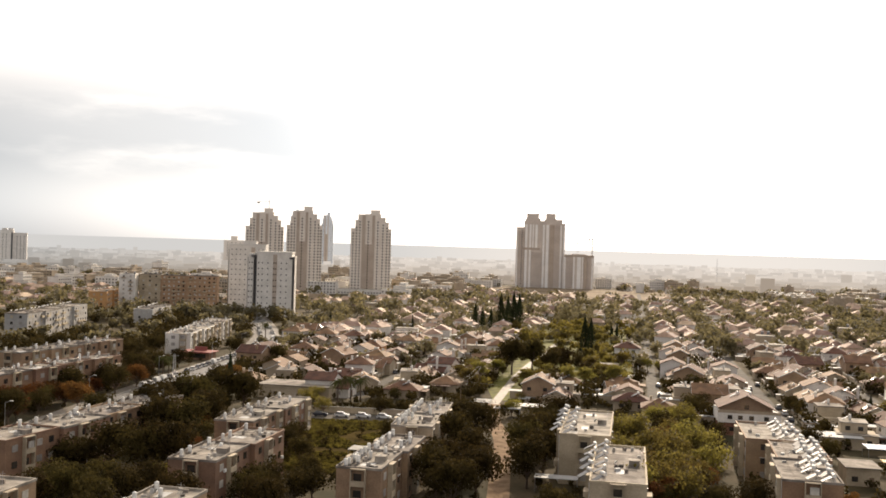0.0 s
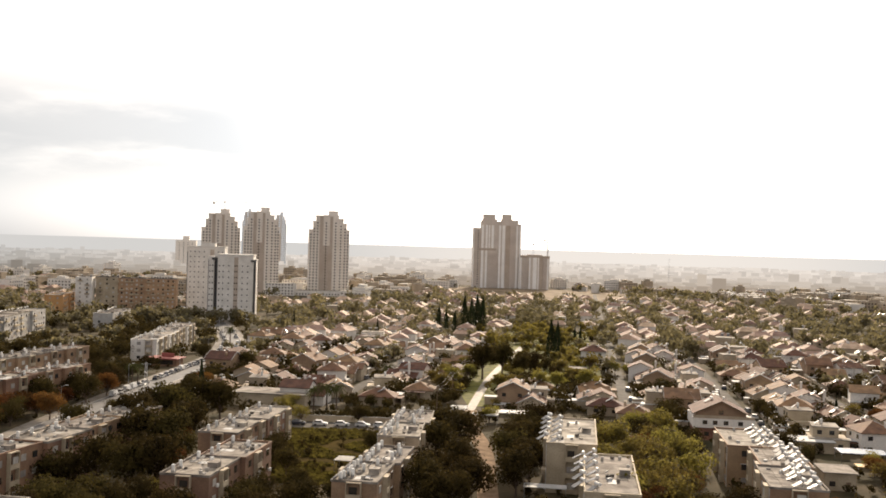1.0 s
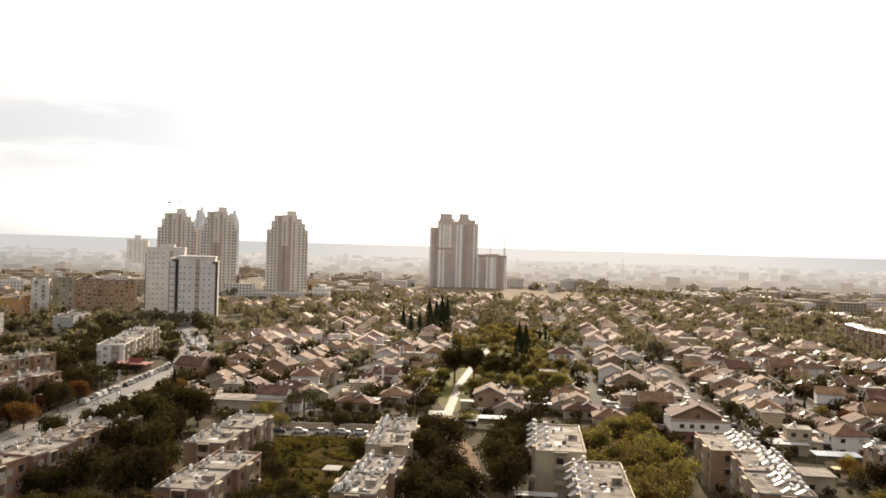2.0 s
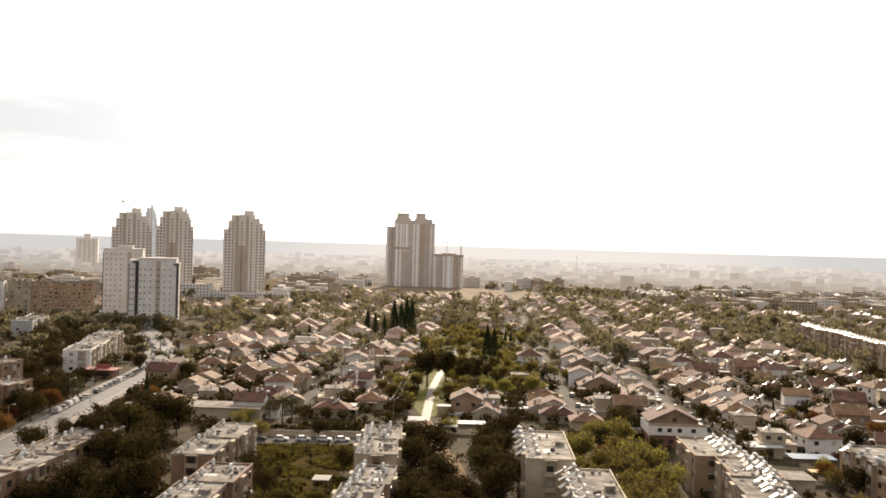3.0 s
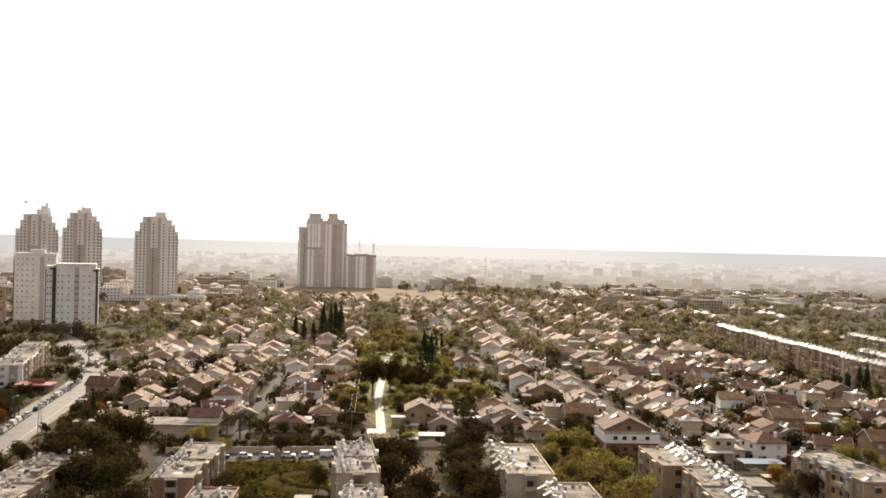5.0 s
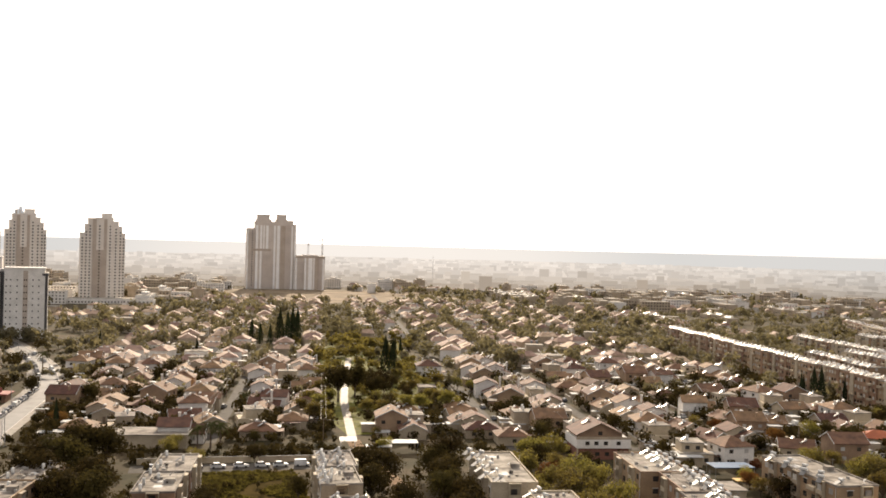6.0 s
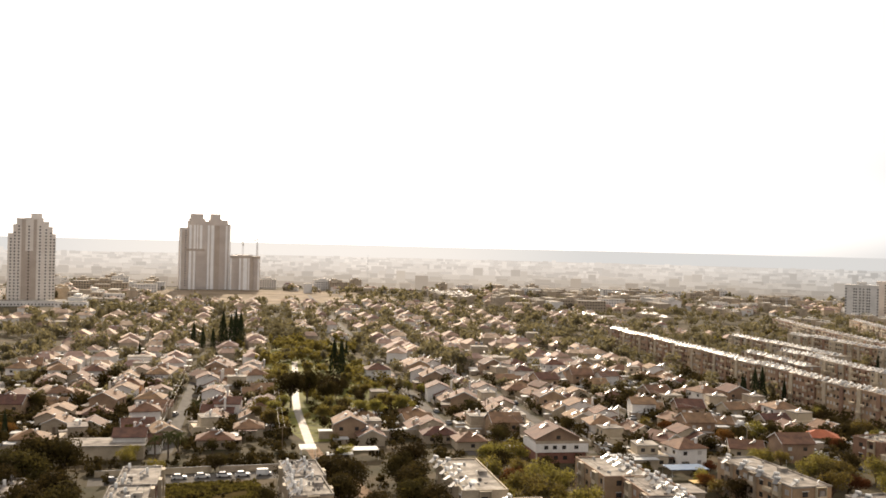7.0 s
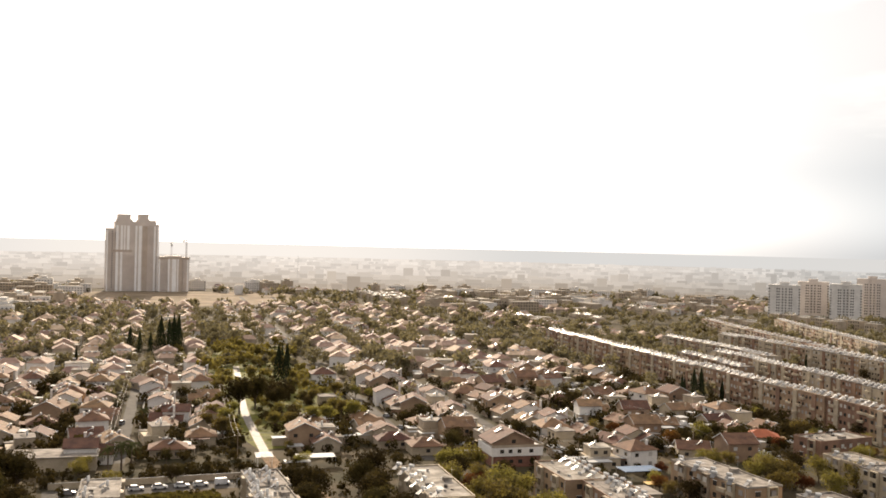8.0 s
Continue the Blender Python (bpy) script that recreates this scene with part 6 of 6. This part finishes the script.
def far_tree(x, y, h, n=22):
    wide, deep, size = fr.uniform(0.75, 1.3), fr.uniform(0.75, 1.3), min(1.0, (24 / n) ** 0.5)
    for k in range(n):
        d = Vector((fr.gauss(0, 1), fr.gauss(0, 1), fr.gauss(0, 1))).normalized()
        p = Vector((x, y, h * 0.55)) + Vector((d.x * h * 0.5, d.y * h * 0.5, d.z * h * 0.42)) * fr.uniform(0.4, 1.15)
        p = Vector((x + (p.x - x) * wide, y + (p.y - y) * deep, p.z))
        leaf_card(far_leaf, p, (d + Vector((fr.gauss(0, 0.4), fr.gauss(0, 0.4), fr.gauss(0, 0.4)))).normalized(), h * fr.uniform(0.16, 0.3) * size, fr)


for x, y, turn, i in FAR_SPOTS:
    far_house(x, y, turn, i)
BIG = [(-117, 672, 40), (-152, 768, 32), (-76, 1040, 45), (-191, 1050, 45), (-148, 1050, 40), (133, 1340, 65), (184, 1330, 55), (-405, 1895, 40), (-180, 725, 45), (-208, 715, 40), (-240, 690, 40), (-206, 512, 50), (-792, 1800, 50), (-178, 1505, 30), (736, 795, 45), (803, 815, 45), (801, 770, 45), (846, 780, 45), (770, 770, 60), (126, 1240, 75), (182, 1240, 75), (126, 1180, 75), (200, 1160, 70), (120, 1110, 55), (200, 1100, 55), (-80, 960, 45)]


def clear(x, y):
    return all((x - a) ** 2 + (y - b) ** 2 > c * c for a, b, c in BIG)


n = 0
while n < 1250:
    y = 520 + 900 * fr.random()
    x = fr.uniform(-0.55, 1.22) * (y + 60) * 0.95
    u, v = to_grid(x, y)
    if math.hypot(x, y) > 1400:
        continue
    if (y < 1250 and -135 < v < 235) or not clear(x, y) or (y < 1100 and -260 < x < -60 and y < 760) or (420 < x < 900 and 560 < y < 840) or (x < -60 and y < 560) or (x > 200 and y < 600):
        continue
    q = fr.random()
    turn = -GRID + fr.choice((0, 90)) + fr.uniform(-4, 4)
    if q < 0.55:
        far_house(x, y, turn, fr.randrange(7))
    elif q < 0.9 and y > 900:
        far_block(x, y, turn, fr.uniform(14, 38), fr.uniform(10, 13), fr.choice((7, 10, 12, 13)))
    elif q < 0.985 and y > 1300:
        far_block(x, y, turn, fr.uniform(18, 26), fr.uniform(12, 16), fr.uniform(13, 20))
    else:
        far_house(x, y, turn, fr.randrange(7))
    n += 1
n = 0
while n < 2500:
    y = 480 + 940 * fr.random()
    x = fr.uniform(-0.56, 1.22) * (y + 60) * 0.95
    u, v = to_grid(x, y)
    if math.hypot(x, y) > 1420:
        continue
    if y > 780 and fr.random() < 0.5 or 380 < x < 780 and 420 < y < 800 and fr.random() < 0.55:
        continue
    if in_park(u, v) or not off_blocks(x, y, 2) or not clear(x, y) or (y < 620 and not free(x, y, 2)) or (x < -60 and y < 560) or near_road(x, y):
        continue
    far_tree(x, y, fr.uniform(4.5, 9.5) if fr.random() < 0.8 else fr.uniform(9, 13), 90 if y < 700 else 56 if y < 1000 else 26)
    n += 1
for k in range(70):
    far_tree(fr.uniform(-40, 62), fr.uniform(850, 965), fr.uniform(7, 12), 56)
for k in range(26):
    far_tree(fr.uniform(-150, -96), fr.uniform(628, 645), fr.uniform(7, 10.5), 90)
far_block(-74, 1008, 3, 66, 16, 5, far_white)
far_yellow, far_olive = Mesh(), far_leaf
for x, y, h, light in LATE:
    far_leaf = far_yellow if light else far_olive
    for k in range(7):
        a, q, s = fr.uniform(0, 6.28), h * fr.uniform(0.1, 0.42), h * fr.uniform(0.35, 0.6)
        z = h * fr.uniform(0.3, 0.62) - s * 0.55
        i = len(far_leaf.v)
        far_tree(x + math.cos(a) * q, y + math.sin(a) * q, s, 26)
        far_leaf.v[i:] = [(p[0], p[1], p[2] + max(0, z)) for p in far_leaf.v[i:]]
far_leaf = far_yellow
for k in range(80):
    u, v = fr.uniform(18, 322), fr.uniform(-11, 45)
    x, y = grid(u, v)
    if all((x - a) ** 2 + (y - b) ** 2 > 36 for a, b in PATH_NEAR) and free(x, y, 1.5):
        far_tree(x, y, fr.uniform(3, 7), 90)
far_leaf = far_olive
tagged(new("far_woods", far_yellow.data("far_woods", M_LEAF_YELLOW)), "sunlit yellow-green crowns of the park trees", "woods", kind="stuff")
# long white-roofed rows in the right distance
for k in range(16):
    x0, y0 = 330 + fr.uniform(0, 450), 620 + fr.uniform(0, 500)
    for j in range(fr.randrange(3, 7)):
        far_block(x0 + j * 23 * SG, y0 + j * 23 * CG, -GRID + 90, 17, 9, 8 + j % 2, far_wall)
        for q in range(4):
            joined_heater(lay(x0 + (j * 23 - 6 + q * 4) * SG, y0 + (j * 23 - 6 + q * 4) * CG, 8.3 + j % 2, fr.uniform(-25, 25)))
for k in range(1150):
    u, v = fr.uniform(60, 620), fr.uniform(-130, 215)
    x, y = grid(u, v)
    if not near_road(x, y) and not in_park(u, v) and free(x, y, 1.5) and off_blocks(x, y, 2) and min(abs(v - s) for s in STREETS) > 4:
        far_tree(x, y, fr.uniform(3.5, 8), 60)
def near_path(x, y, rad=6.5):
    return any((x - a) ** 2 + (y - b) ** 2 < rad ** 2 for a, b in PATH_NEAR)


for k in range(260):
    x, y = fr.uniform(245, 620), fr.uniform(270, 660)
    if off_blocks(x, y, 2.5) and free(x, y, 2):
        far_tree(x, y, fr.uniform(5.5, 11), 80)
# sheds, pergolas and walls in the gardens
clutter, clutter_top = Mesh(), Mesh()
for k in range(900):
    u, v = fr.uniform(-40, 260), fr.uniform(-125, 200)
    x, y = grid(u, v)
    if in_park(u, v) or near_path(x, y) or near_road(x, y, 10) or not off_blocks(x, y, 3) or min(abs(v - s) for s in STREETS) < 4.5 or (u < -14 and v < 48):
        continue
    if any((x - a) ** 2 + (y - b) ** 2 < 5.2 ** 2 for a, b, c in PLACED if c == 6.5):
        continue
    w, d, h = fr.uniform(1.2, 3.4), fr.uniform(1.2, 3.0), fr.uniform(1.6, 3.0)
    c = [(x + a * CG + b * SG, y - a * SG + b * CG) for a, b in ((-w, -d), (w, -d), (w, d), (-w, d))]
    clutter.solid([(x + (p - x) * 0.92, y + (q - y) * 0.92) for p, q in c], 0, h)
    clutter_top.solid(c, h + 0.004, h + 0.16)
tagged(new("garden_sheds", clutter.data("garden_sheds", M_STUCCO_PALE)), "small rendered sheds and walls in the gardens", "sheds", kind="stuff")
tagged(new("garden_shed_roofs", clutter_top.data("garden_shed_roofs", M_SHEET)), "pale metal roofs of garden sheds and pergolas", "shed roofs", kind="stuff")
# shrubs of the gardens and weeds of the empty lot
shrubs, weeds = Mesh(), Mesh()
far_leaf_keep, far_leaf = far_leaf, shrubs
for k in range(2600):
    u, v = fr.uniform(-40, 150), fr.uniform(-125, 215)
    x, y = grid(u, v)
    if in_park(u, v) or near_path(x, y) or near_road(x, y, 9) or not off_blocks(x, y, 1.5) or min(abs(v - s) for s in STREETS) < 4.5 or min(abs(u - c) for c in CROSS) < 4 or any((x - a) ** 2 + (y - b) ** 2 < 5.6 ** 2 for a, b, c in PLACED if c == 6.5):
        continue
    far_tree(x, y, fr.uniform(1.6, 4.2), 46)
for k in range(620):
    u, v = fr.uniform(-40, 150), fr.uniform(-125, 215)
    x, y = grid(u, v)
    if in_park(u, v) or near_path(x, y) or near_road(x, y, 9) or not off_blocks(x, y, 2) or min(abs(v - s) for s in STREETS) < 4 or (u < -14 and v < 48) or any((x - a) ** 2 + (y - b) ** 2 < 6.2 ** 2 for a, b, c in PLACED if c >= 6.5):
        continue
    far_tree(x, y, fr.uniform(3.6, 7.2), 90)
for k in range(330):
    x, y = fr.uniform(-270, -98), fr.uniform(395, 690)
    if not near_road(x, y, 9) and off_blocks(x, y, 2.5) and clear(x, y):
        far_tree(x, y, fr.uniform(4.5, 9), 100)
for k in range(900):
    x, y = fr.uniform(-190, 215), fr.uniform(150, 300) if k < 680 else fr.uniform(300, 640)
    if k >= 680:
        x = fr.uniform(-190, -60)
    if not near_road(x, y, 8) and off_blocks(x, y, 1.2) and abs(x - 15) > 4 and not (-38 < x < -6 and 212 < y < 290):
        far_tree(x, y, fr.uniform(1.5, 3.5), 40)
for k in range(420):
    u, v = fr.uniform(10, 320), fr.uniform(-11, 45)
    x, y = grid(u, v)
    if not near_path(x, y, 4.5) and noise.noise(Vector((x * 0.05, y * 0.05, 4))) > -0.02:
        far_tree(x, y, fr.uniform(0.8, 3.2), 36)
for k in range(90):
    x, y = fr.uniform(-52, 8), fr.uniform(292, 303)
    if free(x, y, 0.8):
        far_tree(x, y, fr.uniform(1.2, 3.2), 44)
for k in range(70):
    x, y = fr.uniform(-37, -8), fr.uniform(214, 276)
    if off_blocks(x, y, 1) and noise.noise(Vector((x * 0.09, y * 0.09, 8))) > -0.05:
        far_tree(x, y, fr.uniform(0.9, 2.6), 40)
far_leaf = far_leaf_keep
for k in range(9000):
    x, y = fr.uniform(-38, -8), fr.uniform(213, 278)
    if not off_blocks(x, y, 0.5) or noise.noise(Vector((x * 0.12, y * 0.12, 3))) < -0.22:
        continue
    a, s = fr.uniform(0, 6.28), fr.uniform(0.25, 0.7)
    c, d = math.cos(a) * s * 0.7, math.sin(a) * s * 0.7
    weeds.poly((x - c, y - d, 0), (x + c, y + d, 0), (x + c * 1.3, y + d * 0.6, s), (x - c * 0.7, y - d * 1.2, s * 0.9))
M_WEED = leafy("sunlit_weeds", (0.11, 0.092, 0.022), (0.05, 0.042, 0.014), 0.0, 0.5)
tagged(new("garden_shrubs", shrubs.data("garden_shrubs", M_LEAF)), "low olive-green shrubs and hedges of the gardens", "shrubs", kind="stuff")
tagged(new("weeds", weeds.data("weeds", M_WEED)), "tall yellow-green weeds on the empty lot", "weeds", kind="stuff")
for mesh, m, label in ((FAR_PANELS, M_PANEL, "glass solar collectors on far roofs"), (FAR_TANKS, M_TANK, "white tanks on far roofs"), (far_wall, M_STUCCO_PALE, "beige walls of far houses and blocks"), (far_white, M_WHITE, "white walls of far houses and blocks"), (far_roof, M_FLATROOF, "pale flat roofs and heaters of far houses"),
                       (far_tile, M_TILE_HAZED, "tile roofs of far villas, paled with painted haze"), (far_leaf, M_LEAF_HAZED, "crowns of far trees"), (far_glass, M_GLASS, "dark windows of far houses")):
    ob = new("far_heaters" if m in (M_PANEL, M_TANK) else "far_town" if m is not M_LEAF_HAZED else "far_woods", mesh.data("far_town", m))
    tagged(ob, label, "town" if m is not M_LEAF_HAZED else "woods", kind="stuff")

PROTOS = [HEATER, UPRIGHT, SHRUB, *HOUSES, *BROAD, *PINES, *CYP, *PALMS]
PROTOS += [*CARS, LAMP]

# the patterns that the copies were made from
for p in PROTOS:
    for o in (*p.children_recursive, p):
        bpy.data.objects.remove(o)
